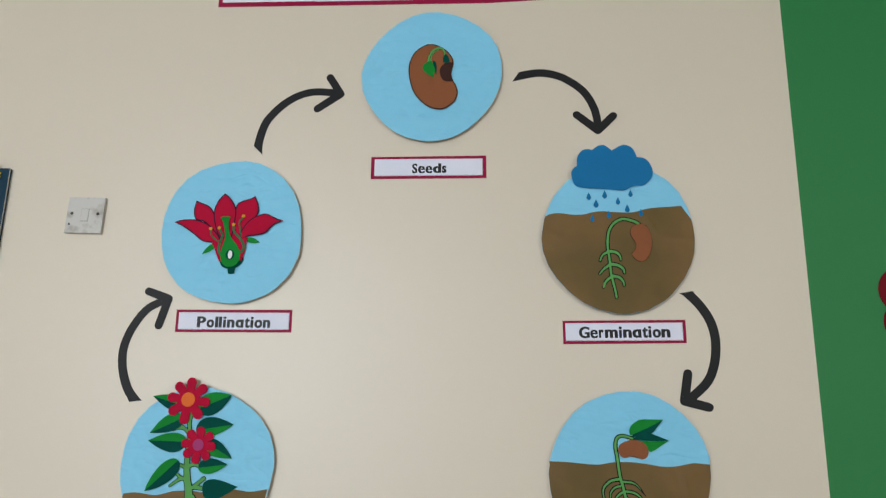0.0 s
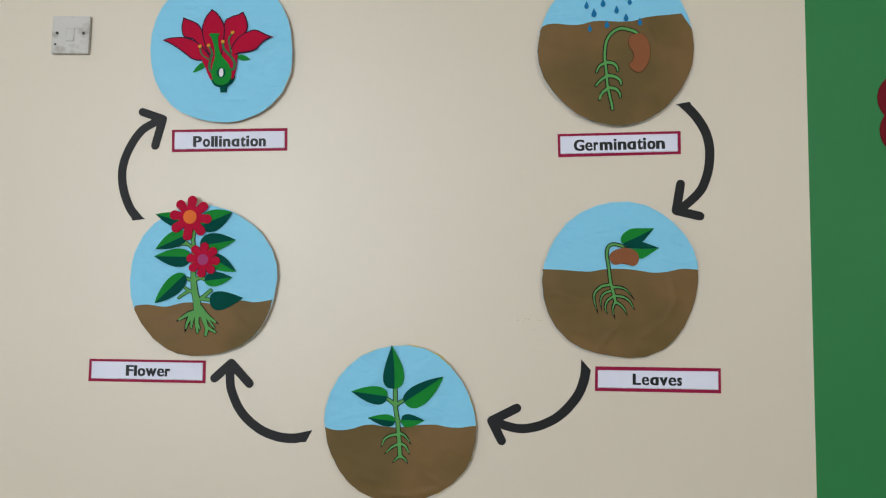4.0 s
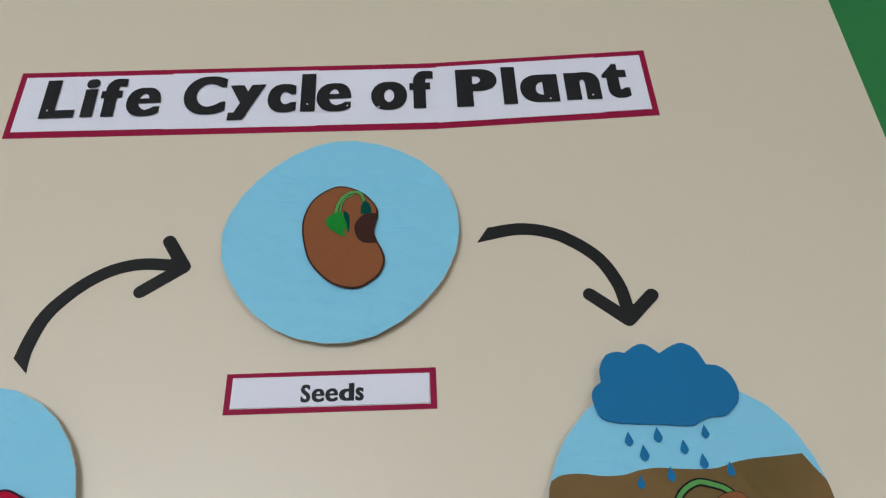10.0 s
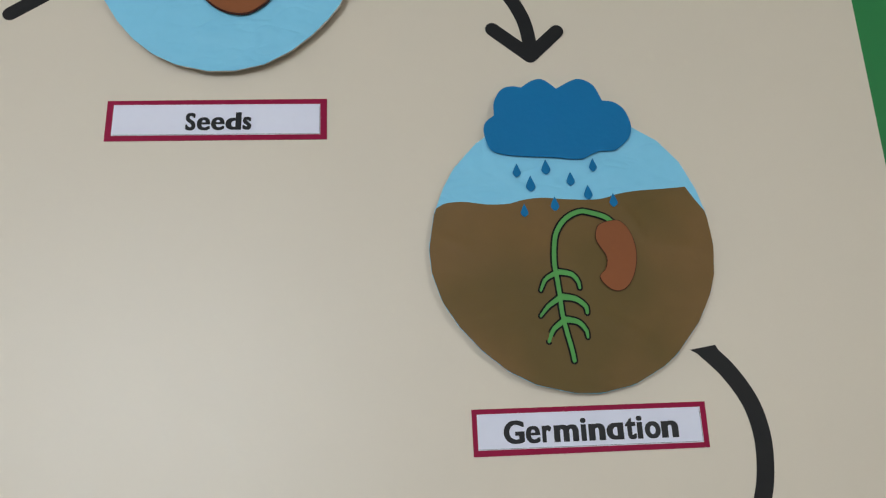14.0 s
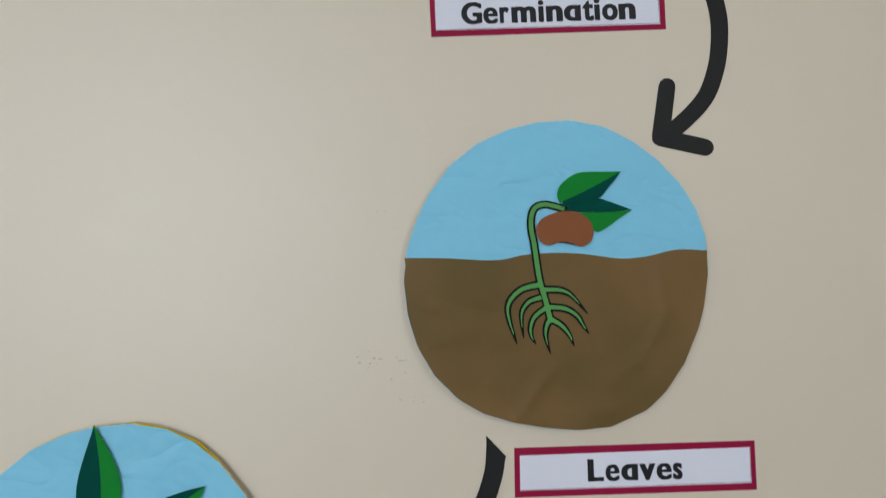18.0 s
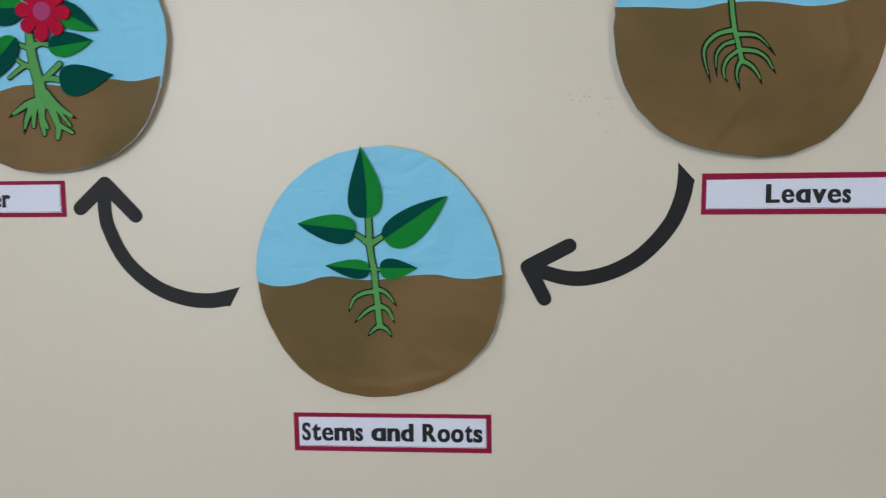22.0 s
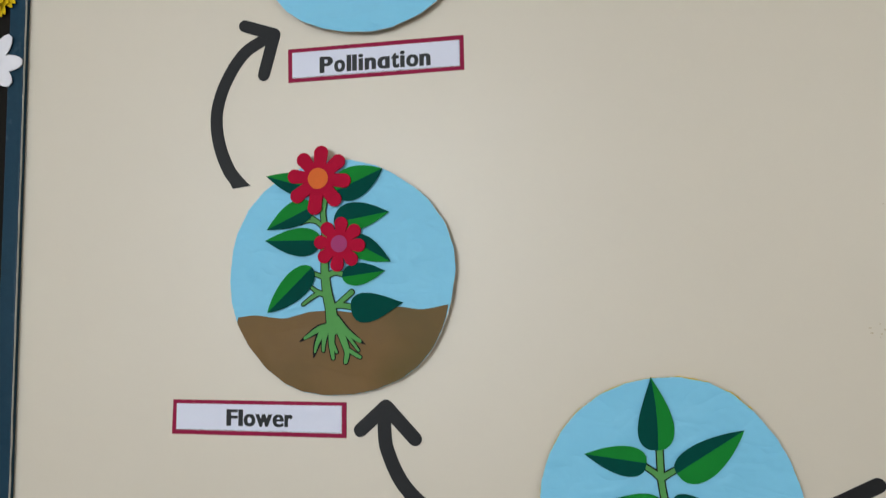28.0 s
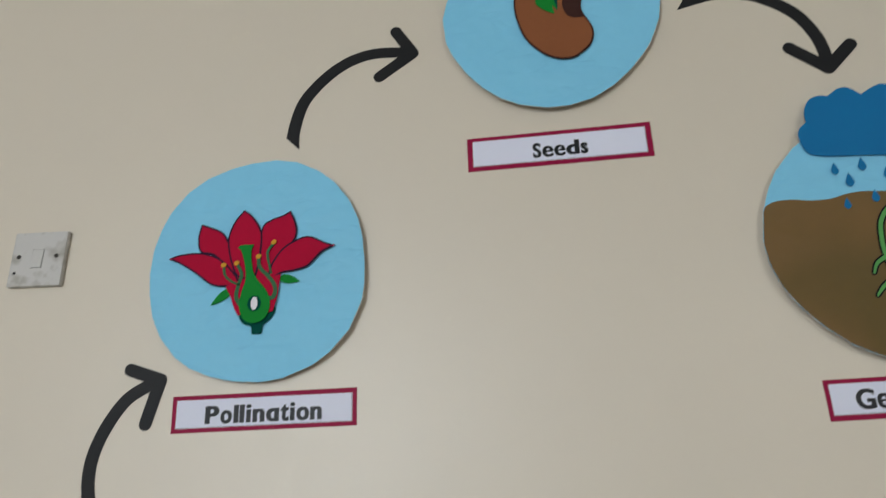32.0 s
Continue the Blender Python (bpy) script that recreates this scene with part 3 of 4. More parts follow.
plant(germination_disc, "sprout", [
    ([(50.3, 23.2), (40.1, 32.5), (26.8, 37.6), (9.8, 40.5), (-8, 31.5), (-19.4, 15.4), (-23.3, -2.3), (-24.4, -23.2), (-22.9, -37), (-21, -57.5), (-19.4, -81), (-15.9, -100.8), (-11, -123.6), (-9.6, -134)], 5.7, 4.4),
    ([(-21, -32.5), (-6.1, -35.4), (1, -43.3), (2.7, -51.5)], 6.4, 3),
    ([(-23.4, -33.6), (-35.9, -41.4), (-42, -54)], 5.7, 2.7),
    ([(-19.3, -61.5), (-3.3, -64.3), (7.6, -72.8), (9, -80.5)], 7.1, 3.4),
    ([(-20.7, -62.5), (-34.6, -72.5), (-43.8, -83.4)], 6, 2.7),
    ([(-17.2, -87.6), (-2, -91), (6.1, -100.3), (7.4, -108.2)], 6.7, 2.7),
    ([(-18.3, -89.3), (-30.5, -99.1), (-36.5, -112.4)], 6, 3.4),
], 0.6, 2.1, "green paper sprout with black inked outline and side roots")
shape("bean", germination_disc, [(29, 22.5), (43.2, 28.6), (56.9, 27.8), (67.5, 13.5), (72.1, -9.6), (67.9, -34), (57.8, -51.1), (45.7, -56.1), (34.4, -51), (26.4, -38.9), (34.1, -28.6), (36, -14.7), (25.7, 4.7)], BEAN, 1.5, "reddish brown paper bean", 0.7, BEAN_EDGE)

# leaves
soil("leaves", leaves_disc, [(-163, 23.9), (-124.3, 22.7), (-65.3, 18.9), (-33.4, 23.9), (2.5, 24.7), (30.4, 22.3), (66.3, 16.8), (94.6, 18.3), (127.2, 24.5), (160.5, 22.7)])
plant(leaves_disc, "seedling", [
    ([(8.2, 71.1), (-3.7, 74.7), (-13.5, 76.5), (-23, 73.3), (-27.2, 65.1), (-28.2, 52.1), (-25.6, 34.6), (-22.6, 6.4), (-20.1, -8.9), (-16, -24.1), (-12.3, -41.5), (-10.8, -46.3)], 4.4, 5.2),
    ([(-21.9, -8.4), (-39.9, -12.5), (-52.2, -22.5), (-56.2, -32.5), (-54.6, -46.5), (-50.8, -59.6), (-47.7, -70)], 5.2, 0.4),
    ([(-20.2, -21.8), (-32.8, -25.7), (-40.7, -35.2), (-42.1, -47), (-40.3, -63.8)], 4.4, 0.4),
    ([(-16.3, -33.2), (-28, -42.1), (-32.8, -53.8), (-31.7, -63.5), (-27.6, -70.3)], 4.4, 0.7),
    ([(-11.1, -43.7), (-15.8, -52.2), (-17.1, -62.9), (-12.8, -80.8)], 4.8, 0.4),
    ([(-12.4, -44.1), (-0.1, -51.7), (7.8, -61.7), (12.7, -74)], 4.8, 0.9),
    ([(-17.1, -13.7), (1.4, -15), (12.1, -20.8), (28.3, -40.4)], 4.8, 0.4),
    ([(-14.1, -32), (5, -34.6), (17.3, -42.6), (23.8, -53.6), (28.9, -61.4)], 4.8, 0.7),
], 0.6, 2.0, "green paper seedling with curved roots and black outline")
shape("leaf", leaves_disc, [(70.3, 109.5, 1), (63.3, 100.9), (56.4, 93.4), (46, 82.3), (24.9, 77.8), (5, 72.9, 1), (7.5, 81.1, 1), (36.6, 95)], DARK_LEAF, 1.4, "dark green half of a paper leaf")
shape("leaf", leaves_disc, [(3, 77.3, 1), (0.7, 86.1), (4.9, 96.9), (17.3, 106.5), (28.4, 109.7), (50.5, 109.8), (70.3, 109.5, 1), (36.5, 92.2)], LIGHT_LEAF, 1.9, "light green half of a paper leaf")
shape("leaf", leaves_disc, [(80, 67.8, 1), (65.9, 59.2), (50.1, 48.7), (39, 46.9), (26.6, 64.7), (17.9, 67.8, 1), (48.6, 66.5)], LIGHT_LEAF, 1.4, "light green half of a paper leaf")
shape("leaf", leaves_disc, [(8.1, 68.9, 1), (18.4, 80.2), (31.8, 84.2), (44.9, 81.7), (62.2, 75.3), (80, 68.2, 1), (48.6, 66.9)], DARK_LEAF, 2.3, "dark green half of a paper leaf")
shape("bean_scar", leaves_disc, [(-7.5, 35.2, 1), (5.8, 38.5), (19, 31.8, 1), (5.6, 35)], BEAN_EDGE, 1.2, "dark brown scar of the bean")
shape("bean", leaves_disc, [(-23.3, 49.8), (-17.4, 60.5), (-4, 66.6), (9.2, 68.9), (24.4, 65.8), (35, 56.8), (37.8, 45.8), (34.1, 35), (25.1, 30.3), (17.6, 32.7), (10, 35.7), (1.3, 35.8), (-10.9, 32.9), (-19.4, 37.7)], BEAN, 1.8, "reddish brown paper bean")

# stems and roots
soil("stems", stems_disc, [(-159.4, -7.3), (-144.4, -12.2), (-124, -13.5), (-99.4, -9.5), (-78.9, -3.1), (-58.5, -1.1), (-34.4, -4.4), (-6.2, -6.5), (25.9, -2.6), (53.8, -0.3), (77.7, -0.3), (101.4, -4.8), (125.1, -5.7), (144.8, -2.9), (160.8, -1)])
part("yellow_backing", cut(torn_line("stems", 0.0006), BOARD - 0.0052, BOARD - 0.0034), YELLOW, stems_disc, "yellow sheet showing behind the disc's edge")
plant(stems_disc, "plant", [
    ([(-10.5, 81.4), (-10.1, 57.9), (-9.7, 38.4), (-7.7, 21.7), (-4.7, 4.9), (-3.4, -14.8), (-1.7, -34.5), (-0.2, -57.2), (0.8, -66.3)], 7.2, 7.2),
    ([(-10.7, 40.7), (-18.4, 47.4), (-28, 53.9)], 7.2, 5.6),
    ([(-8.5, 40.7), (1.1, 46.7), (11.7, 52.7)], 7.2, 5.6),
    ([(-4.6, 8), (-13, 8.8)], 3.3, 2.8),
    ([(-4.6, 8), (4.3, 7.1)], 3.3, 2.8),
    ([(-2.9, -20.4), (-19.8, -23.2), (-32, -30.3), (-37, -40.2), (-39.7, -48.1)], 5.6, 1.4),
    ([(-2.3, -17.6), (8.3, -21.8), (16.5, -30.3), (23.4, -41)], 5.6, 1.1),
    ([(-1.6, -40.2), (-14.6, -45.8), (-24.6, -54.4), (-32.9, -62.3)], 5.6, 1.1),
    ([(-0.4, -38.8), (10.7, -44.4), (16.2, -52.9), (20, -62.8)], 5.6, 2.2),
    ([(1.4, -65.1), (-7.1, -70.8), (-15.8, -80)], 6.1, 1.1),
    ([(0.3, -65.1), (10.3, -71.4), (16.3, -81.6)], 6.1, 1.1),
], 0.6, 1.6, "green paper stem with roots and black outline")
leaf(stems_disc, (-12.3, 74.5), (-18.3, 166.6), 24.5, 20.1, "L", 1.8, 0.42, 1.15, lean=-2.8)
leaf(stems_disc, (8.8, 46.7), (91.5, 100.7), 17.3, 26.5, "L", 1.8, 0.42, 0.95)
leaf(stems_disc, (-26.8, 58.6), (-103.6, 68.6), 20.1, 17.8, "L", 1.8, 0.42, 1.0)
leaf(stems_disc, (-10.5, 6.6), (-68.5, 13.6), 12.8, 12.3, "L", 1.8, 0.42, 1.05)
leaf(stems_disc, (2.7, 9.9), (52.1, 8.9), 12.3, 15, "L", 1.8, 0.42, 1.1)

# flower
soil("flower", flower_disc, [(-147.4, -54.8), (-121.9, -52.3), (-80.6, -56.9), (-57, -51.9), (-40, -48.1), (-1.9, -47.4), (19, -49.7), (56.3, -45.5), (85, -43.1), (117.4, -46.7), (153.5, -41, 1), (150.1, -56.6)])
plant(flower_disc, "plant", [
    ([(-20.3, 47.4), (-19.6, 15.8), (-18.5, -2.6), (-15.2, -26.2), (-11, -44.5), (-9.1, -60), (-7.5, -71.7)], 8, 17.6),
    ([(-18.2, 111.1), (-22, 89.9), (-19.8, 71.2), (-19.7, 42.1)], 6, 8.1),
    ([(-19.5, 68), (-32, 78.3), (-44.5, 87.6)], 6.5, 4.3),
    ([(-29.2, 76.3), (-43.1, 78.7), (-55.6, 75.1)], 4.3, 3.3),
    ([(-20.1, -1.3), (-33.9, 4.3)], 6.4, 4.8),
    ([(-20.1, -24.8), (-30.3, -20.7), (-39.4, -14)], 6.9, 3.7),
    ([(-27.5, -22), (-39.9, -29.7), (-50.9, -37.9)], 5.9, 3.7),
    ([(-17.4, 0.5), (-4.3, 5.5), (9.3, 1.5)], 7.5, 5.9),
    ([(-11, -41.3), (3.9, -40), (21.5, -42.9)], 6.9, 6.9),
    ([(-1.5, -38.9), (9.3, -30.5), (19.1, -22.1)], 5.9, 6.9),
    ([(-8.3, -67.8), (-27.4, -72.3), (-41.8, -80.5), (-55.6, -89.2)], 10.7, 2.7),
    ([(-20, -71.6), (-30, -90.9), (-35.7, -111.5)], 10.7, 1.6),
    ([(-16.4, -71.6), (-20.5, -88.4), (-21.5, -101.8)], 8, 3.7),
    ([(-9.1, -67.8), (-9.6, -93.6), (-7.4, -112.1)], 10.7, 4.3),
    ([(-8, -91), (-2.6, -103.9)], 4.3, 3.7),
    ([(-1.5, -65.3), (8.8, -91.1), (12.5, -104), (10.4, -117.3)], 10.7, 5.3),
    ([(10.9, -98.8), (21.4, -105.3), (30.8, -110.7)], 5.9, 4.3),
    ([(6.6, -73.1), (18.7, -88.6), (28.6, -101.5)], 4.8, 3.2),
    ([(-4.2, -57.5), (9.3, -73.1), (24.1, -84.8), (38.3, -93.4)], 10.7, 3.7),
], 0.6, 1.4, "green paper stem with twigs, roots and black outline")
leaf(flower_disc, (-30.7, 121.8), (-105.6, 144.1), 15.7, 16.8, "L", 1.6)
leaf(flower_disc, (-7.2, 117.3), (63.9, 147.8), 23.1, 23.1, "R", 1.6, e=0.95)
leaf(flower_disc, (-34.8, 99.7), (-104.3, 67.7), 15.7, 19.5, "L", 1.6)
leaf(flower_disc, (-24.1, 50.7), (-106.4, 52.2), 22.2, 17.9, "L", 1.6)
leaf(flower_disc, (-5.7, 74.7), (73.2, 87.4), 23.1, 16.8, "L", 1.6)
leaf(flower_disc, (14.8, 51.6), (75, 18.6), 15.7, 16.8, "L", 1.4)
leaf(flower_disc, (6.1, -1.1), (66.7, 6.4), 16.8, 14.6, "L", 1.6)
leaf(flower_disc, (-37.8, 13.1), (-102.6, -48.9), 20, 18.1, "L", 1.6, 0.5, 0.9)
leaf(flower_disc, (18.2, -41.8), (92.1, -37.5), 17.3, 23.5, "B", 1.6, 0.42, 1.15)
blossom(flower_disc, (-28, 137.5), [46.7, 47.2, 47.7, 48.8, 51.5, 48.8, 45, 44.5], 10.3, 14.6, RED, ORANGE, 3.0, turn=83)
blossom(flower_disc, (2.5, 44.9), [37.4, 37.2, 37.4, 37.2, 38.8, 36.9, 36.4, 36.9], 9.5, 11.7, RED, PINK, 3.2, turn=84)

# pollination
for base_x, base_z, tip_x, tip_z in ((*(-34, -31.9), *(-63.6, -54.2)), (*(35.6, -19.6), *(65.1, -26.6))):
    leaf(pollination_disc, (base_x, base_z), (tip_x, tip_z), 6.3, 6.3, "N", 0.5)
shape("calyx", pollination_disc, [(-24.8, -59.7), (-21.7, -71.2), (-14.5, -83), (-2.2, -88.2, 1), (-0.3, -99.1, 1), (13.4, -99, 1), (14.6, -86.7, 1), (26.7, -76.6), (31.2, -63), (18.2, -57.7), (-3.9, -61.5)], DARK_LEAF, 0.8, "dark green paper calyx and stalk")
shape("petal", pollination_disc, [(-87.2, 70.6, 1), (-70.2, 63.7), (-56.9, 57.5), (-46.3, 45.3), (-28, 6.6), (-33.1, -13.2, 1), (-62.8, 18.8), (-84.8, 26.3), (-90.9, 46.9)], RED, 1.0, "pointed red paper petal with dark outline", 2.6, PLUM)
shape("petal", pollination_disc, [(47.2, 81.4, 1), (55.7, 62.6), (58.1, 44.7), (53.2, 32), (39.5, 8.7), (23.1, -15.6, 1), (0.5, -1.9), (5, 56.2), (19, 69.6), (35.9, 75.2)], RED, 1.0, "pointed red paper petal with dark outline", 2.6, PLUM)
shape("petal", pollination_disc, [(-22.9, 87.8, 1), (-9.7, 77.3), (3.6, 56.4), (7.1, 35.3), (2.1, -10.7), (-4.7, -21.6, 1), (-27.4, -13.8), (-39.6, 13.6), (-44.8, 43.6), (-36.9, 69.7)], RED, 1.6, "pointed red paper petal with dark outline", 2.6, PLUM)
shape("petal", pollination_disc, [(-132.9, 19.1, 1), (-115.5, 24.6), (-86.2, 25.6), (-62.8, 18.8), (-45.1, 6.8), (-27.4, -13.8), (-21.4, -28.7, 1), (-44, -28.4), (-58.3, -26.8), (-69.9, -21.4), (-90.8, -4.9), (-114.8, 10.6)], RED, 2.2, "pointed red paper petal with dark outline", 2.6, PLUM)
shape("petal", pollination_disc, [(115.9, 22.7, 1), (100.1, 28.6), (78.1, 39.1), (61.5, 37), (39.3, 24.7), (24.2, 4.4), (18.9, -13.8), (20.5, -25.4, 1), (37.5, -14.1), (56.2, -11.6), (75.4, -6.3), (86.4, 4.1), (97.3, 14.5)], RED, 2.2, "pointed red paper petal with dark outline", 2.6, PLUM)
shape("cup_lining", pollination_disc, [(-35.4, -33.2, 1), (-19.3, -0), (0.4, 3.9), (20.1, -0.9), (35.6, -16.8, 1), (29.3, -64.2, 1), (-20.5, -65.7, 1)], RED, 0.9, "red paper lining behind the petals")
shape("flower_cup", pollination_disc, [(-42.6, -28.5, 1), (-21.6, -20.1), (0.8, -16.4), (21.7, -18.3), (37.5, -15.2, 1), (35.8, -31), (34, -47.8), (28.8, -68.4, 1), (1.9, -73.2), (-22, -71.2, 1), (-27.6, -60.9), (-34.5, -43.3)], RED, 2.9, "red paper cup of the cut flower")
for name_, pts, w0, w1 in (
    ("stamen", [(-47.3, 2.6), (-44, -12.2), (-33.5, -21.9), (-22, -27.5)], 3.7, 2.6),
    ("stamen", [(-27.9, 4.3), (-19.9, -11.6), (-23.7, -28.5), (-25.5, -45.5), (-19.3, -55.9)], 4.3, 6.3),
    ("stamen", [(3.9, 12.2), (6.1, -2.5), (20.4, -18.2), (30.3, -33.4), (29.1, -47.4), (21.4, -50.1)], 4.9, 6.3),
    ("stamen", [(25.2, 32), (17, 19.7), (18.6, 5), (23.6, -12.8)], 4.3, 2.9),
):
    one = sheet(name_, pollination_disc, stroke(mm(pts), w0 / 1000, w1 / 1000), STAMEN, 3.4, "dull green paper stamen")
    part("anther", cut(ellipse(pts[0][0] / 1000, pts[0][1] / 1000 + 0.001, 4 / 1000, 3.4 / 1000, 20), TOP + 0.0034, TOP + 0.0046), ANTHER, one, "small yellow anther")
pistil = shape("pistil", pollination_disc, [(-27.2, 28.5, 1), (-22.4, 31.9), (-3.9, 31.5, 1), (-7.1, 22.1), (-5.2, 1.5), (0.8, -16.4), (17.9, -37.9), (24.6, -58.2), (18.5, -77.3), (2.2, -84.3), (-13.2, -77.5), (-20, -60.1), (-18.3, -40.4), (-13.2, -20.8), (-15.1, -0.5), (-21.2, 20.6)], LIGHT_LEAF, 4.0, "bright green vase-shaped pistil", thick=0.6)
sheet("ovary_ring", pollination_disc, ellipse(*[v / 1000 for v in (1.9, -56.3)], 9.7 / 1000, 11.2 / 1000), DARK_LEAF, 4.8, "dark green ring in the pistil")
sheet("ovule", pollination_disc, ellipse(*[v / 1000 for v in (2.1, -56.3)], 4.9 / 1000, 9.4 / 1000), WHITE_PETAL, 5.3, "white oval ovule")


# ---------------------------------------------------------------- arrows
def arrow(tail, path, tip, wings, wide, label="curved black card arrow with a rounded head"):
    """A curved band with a slanted tail and a head of two round-ended strokes, cut from black card, in millimetres on the wall."""
    ox, oz = tip
    rel = lambda p: ((p[0] - ox) / 1000, (p[1] - oz) / 1000)
    ob = thing("paper_arrow", ox / 1000, oz / 1000, label, "arrow", "life cycle arrows")
    body = stroke([rel(p) for p in path] + [(0.0, 0.0)], wide / 1000, wide / 1000 * 0.9, round_end=False)
    n = len(body) // 2
    a, b = Vector(rel(tail[0])), Vector(rel(tail[1]))
    if math.dist(body[0], a) > math.dist(body[0], b):
        a, b = b, a
    ahead = (Vector(rel(path[1])) - Vector(rel(path[0]))).normalized()
    near = [p for p in body[:n] if (Vector(p) - a).dot(ahead) > 0.006 or math.dist(p, a) > 0.09]
    far = [p for p in body[n:] if (Vector(p) - b).dot(ahead) > 0.006 or math.dist(p, b) > 0.09]
    body = [tuple(a)] + near + far + [tuple(b)]
    part("shaft", cut(body, 0.0, 0.0010), BLACK, ob)
    for i, w in enumerate(wings):
        part("arrowhead_stroke", cut(stroke([rel(w), (0.0, 0.0)], wide / 1000 * 0.92, wide / 1000 * 0.95, round_start=True), 0.0, 0.0013 + i * 0.0002), BLACK, ob)
    return ob


arrow(((-434.8, 2086.3), (-413.5, 2065.2)), [(-424, 2075.7), (-423.2, 2097.3), (-413.4, 2136.6), (-400.1, 2160.2), (-370, 2191.5), (-336.5, 2212.6), (-299.9, 2222), (-258.1, 2220.1)], (-237.3, 2216.3), ((-264, 2258.7), (-290.5, 2178.9)), 19.6)
arrow(((166.7, 2245.5), (181.9, 2269.7)), [(174.1, 2257.2), (206.9, 2264.3), (228.4, 2266.5), (254.8, 2263.6), (287, 2252), (329.5, 2219.5), (352.5, 2179), (360.2, 2142.5)], (360.3, 2121.5), ((313.2, 2160.3), (396.4, 2157.4)), 19.6)
arrow(((520.9, 1743.8), (550.5, 1749)), [(536, 1746.5), (561.6, 1719.2), (581.8, 1685.3), (589.9, 1652.2), (589.5, 1619.8), (583.2, 1588.2), (568.9, 1557.2), (535.6, 1525.3)], (518.3, 1515.6), ((528.3, 1572.2), (567.5, 1503.5)), 20.2)
arrow(((315.5, 1201.2), (335.8, 1178.7)), [(325.5, 1189), (321.9, 1161.4), (306.9, 1124.9), (272.8, 1086.5), (237.3, 1065.6), (201.3, 1056.2), (175.3, 1056.8), (144, 1065.4)], (126.8, 1071.3), ((179.9, 1098.3), (147.6, 1029.9)), 20.3)
arrow(((-255.4, 1047.9), (-269.5, 1022.5)), [(-262.9, 1035.5), (-296.8, 1029.8), (-333.6, 1033.8), (-372.6, 1050), (-410.7, 1084.6), (-433.2, 1130.9), (-436.7, 1159.2), (-435.5, 1174.6)], (-434.2, 1188.4), ((-470.6, 1156.2), (-394, 1145.2)), 20.5)
arrow(((-661.1, 1498.8), (-633, 1502.2)), [(-646.9, 1500.7), (-667.5, 1526.2), (-684, 1569.6), (-687.3, 1613), (-674.5, 1655.8), (-646.8, 1698), (-615.4, 1717.6)], (-598.5, 1724.4), ((-644.9, 1740.8), (-614.5, 1664.8)), 19.5)


# ---------------------------------------------------------------- word labels
def corner_line(w, h, line):
    """The print's thin border where the slip's trimming left it: along the foot and one end."""
    bm = bmesh.new()
    for x0, x1, z0, z1 in ((-w / 2, w / 2, -h / 2, -h / 2 + line), (w / 2 - line, w / 2, -h / 2 + line, h / 2 - line)):
        add_box(bm, x0, x1, -0.00005, 0.00005, z0, z1)
    return bm


def quad(w, h, seed, loose=0.0008):
    """A hand-cut rectangle's outline, with its corners a little off."""
    rnd = random.Random(seed)
    j = lambda: rnd.uniform(-loose, loose)
    c = [(-w / 2 + j(), -h / 2 + j()), (w / 2 + j(), -h / 2 + j()), (w / 2 + j(), h / 2 + j()), (-w / 2 + j(), h / 2 + j())]
    out = []
    for a, b in zip(c, c[1:] + c[:1]):
        out += [(a[0] + (b[0] - a[0]) * k / 6, a[1] + (b[1] - a[1]) * k / 6) for k in range(6)]
    return out


def word_label(words, x, z, tilt, w, h, edges, base, slope, high, inset=(0, 0), margin=(5.0, 6.0)):
    """A white printed slip on a crimson card; edges are each letter's left and right, in mm from the middle, over the baseline."""
    ob = thing("word_label", x, z, "white paper slip printed " + words + " on crimson card", "label", "life cycle labels")
    ob.rotation_euler = (0, radians(-tilt), 0)
    part("crimson_card", cut(quad(w / 1000, h / 1000, words), 0.0, 0.0008), CRIMSON, ob, "crimson card backing showing as a border")
    pw, ph = (w - 2 * margin[0]) / 1000, (h - 2 * margin[1]) / 1000
    slip = cut([(px + inset[0] / 1000, pz + inset[1] / 1000) for px, pz in quad(pw, ph, words + "slip", 0.0004)], 0.0008, 0.0011)
    slip_ob = part("paper_slip", slip, PAPER, ob, "white printed paper")
    line = corner_line(pw - 0.0013, ph - 0.0013, 0.0004)
    bmesh.ops.translate(line, verts=line.verts, vec=(inset[0] / 1000, -0.00125, inset[1] / 1000))
    part("printed_line", line, INK, slip_ob, "thin printed border line")
    for char, x0, x1 in zip(words.replace(" ", ""), edges[::2], edges[1::2]):
        part("letter", letter(char, x0 / 1000, x1 / 1000, (base + slope * (x0 + x1) / 2) / 1000, high / 1000, 0.0015), INK, slip_ob, "bold black printed letter")
    return ob


word_label("Seeds", -0.0262, 2.0325, 0.43, 263.8, 53.5, (-37.5, -25.3, -23.8, -7.8, -6.8, 9.2, 10.2, 29.2, 30.7, 41.2), -13.8, 0.0055, 23.2, margin=(8, 6.5))
word_label("Pollination", -0.4475, 1.6756, 0.2, 258, 50, (-81.5, -61.5, -59.5, -43.2, -41.0, -34.0, -32.8, -25.8, -23.5, -16.5, -14.3, 2.5, 4.5, 22.5, 24.5, 36.5, 37.5, 44.5, 46.5, 64.2, 65.5, 81.5), -14.4, -0.0035, 24.0, margin=(6, 6))
word_label("Germination", 0.3999, 1.6594, 0.92, 260, 50, (-96.0, -73.2, -72.0, -56.0, -54.0, -43.5, -41.0, -13.8, -11.3, -5.0, -2.7, 15.8, 17.0, 36.0, 38.0, 50.2, 50.8, 57.4, 59.6, 77.2, 78.0, 97.0), -13.0, 0.0009, 24.5, margin=(6, 6))
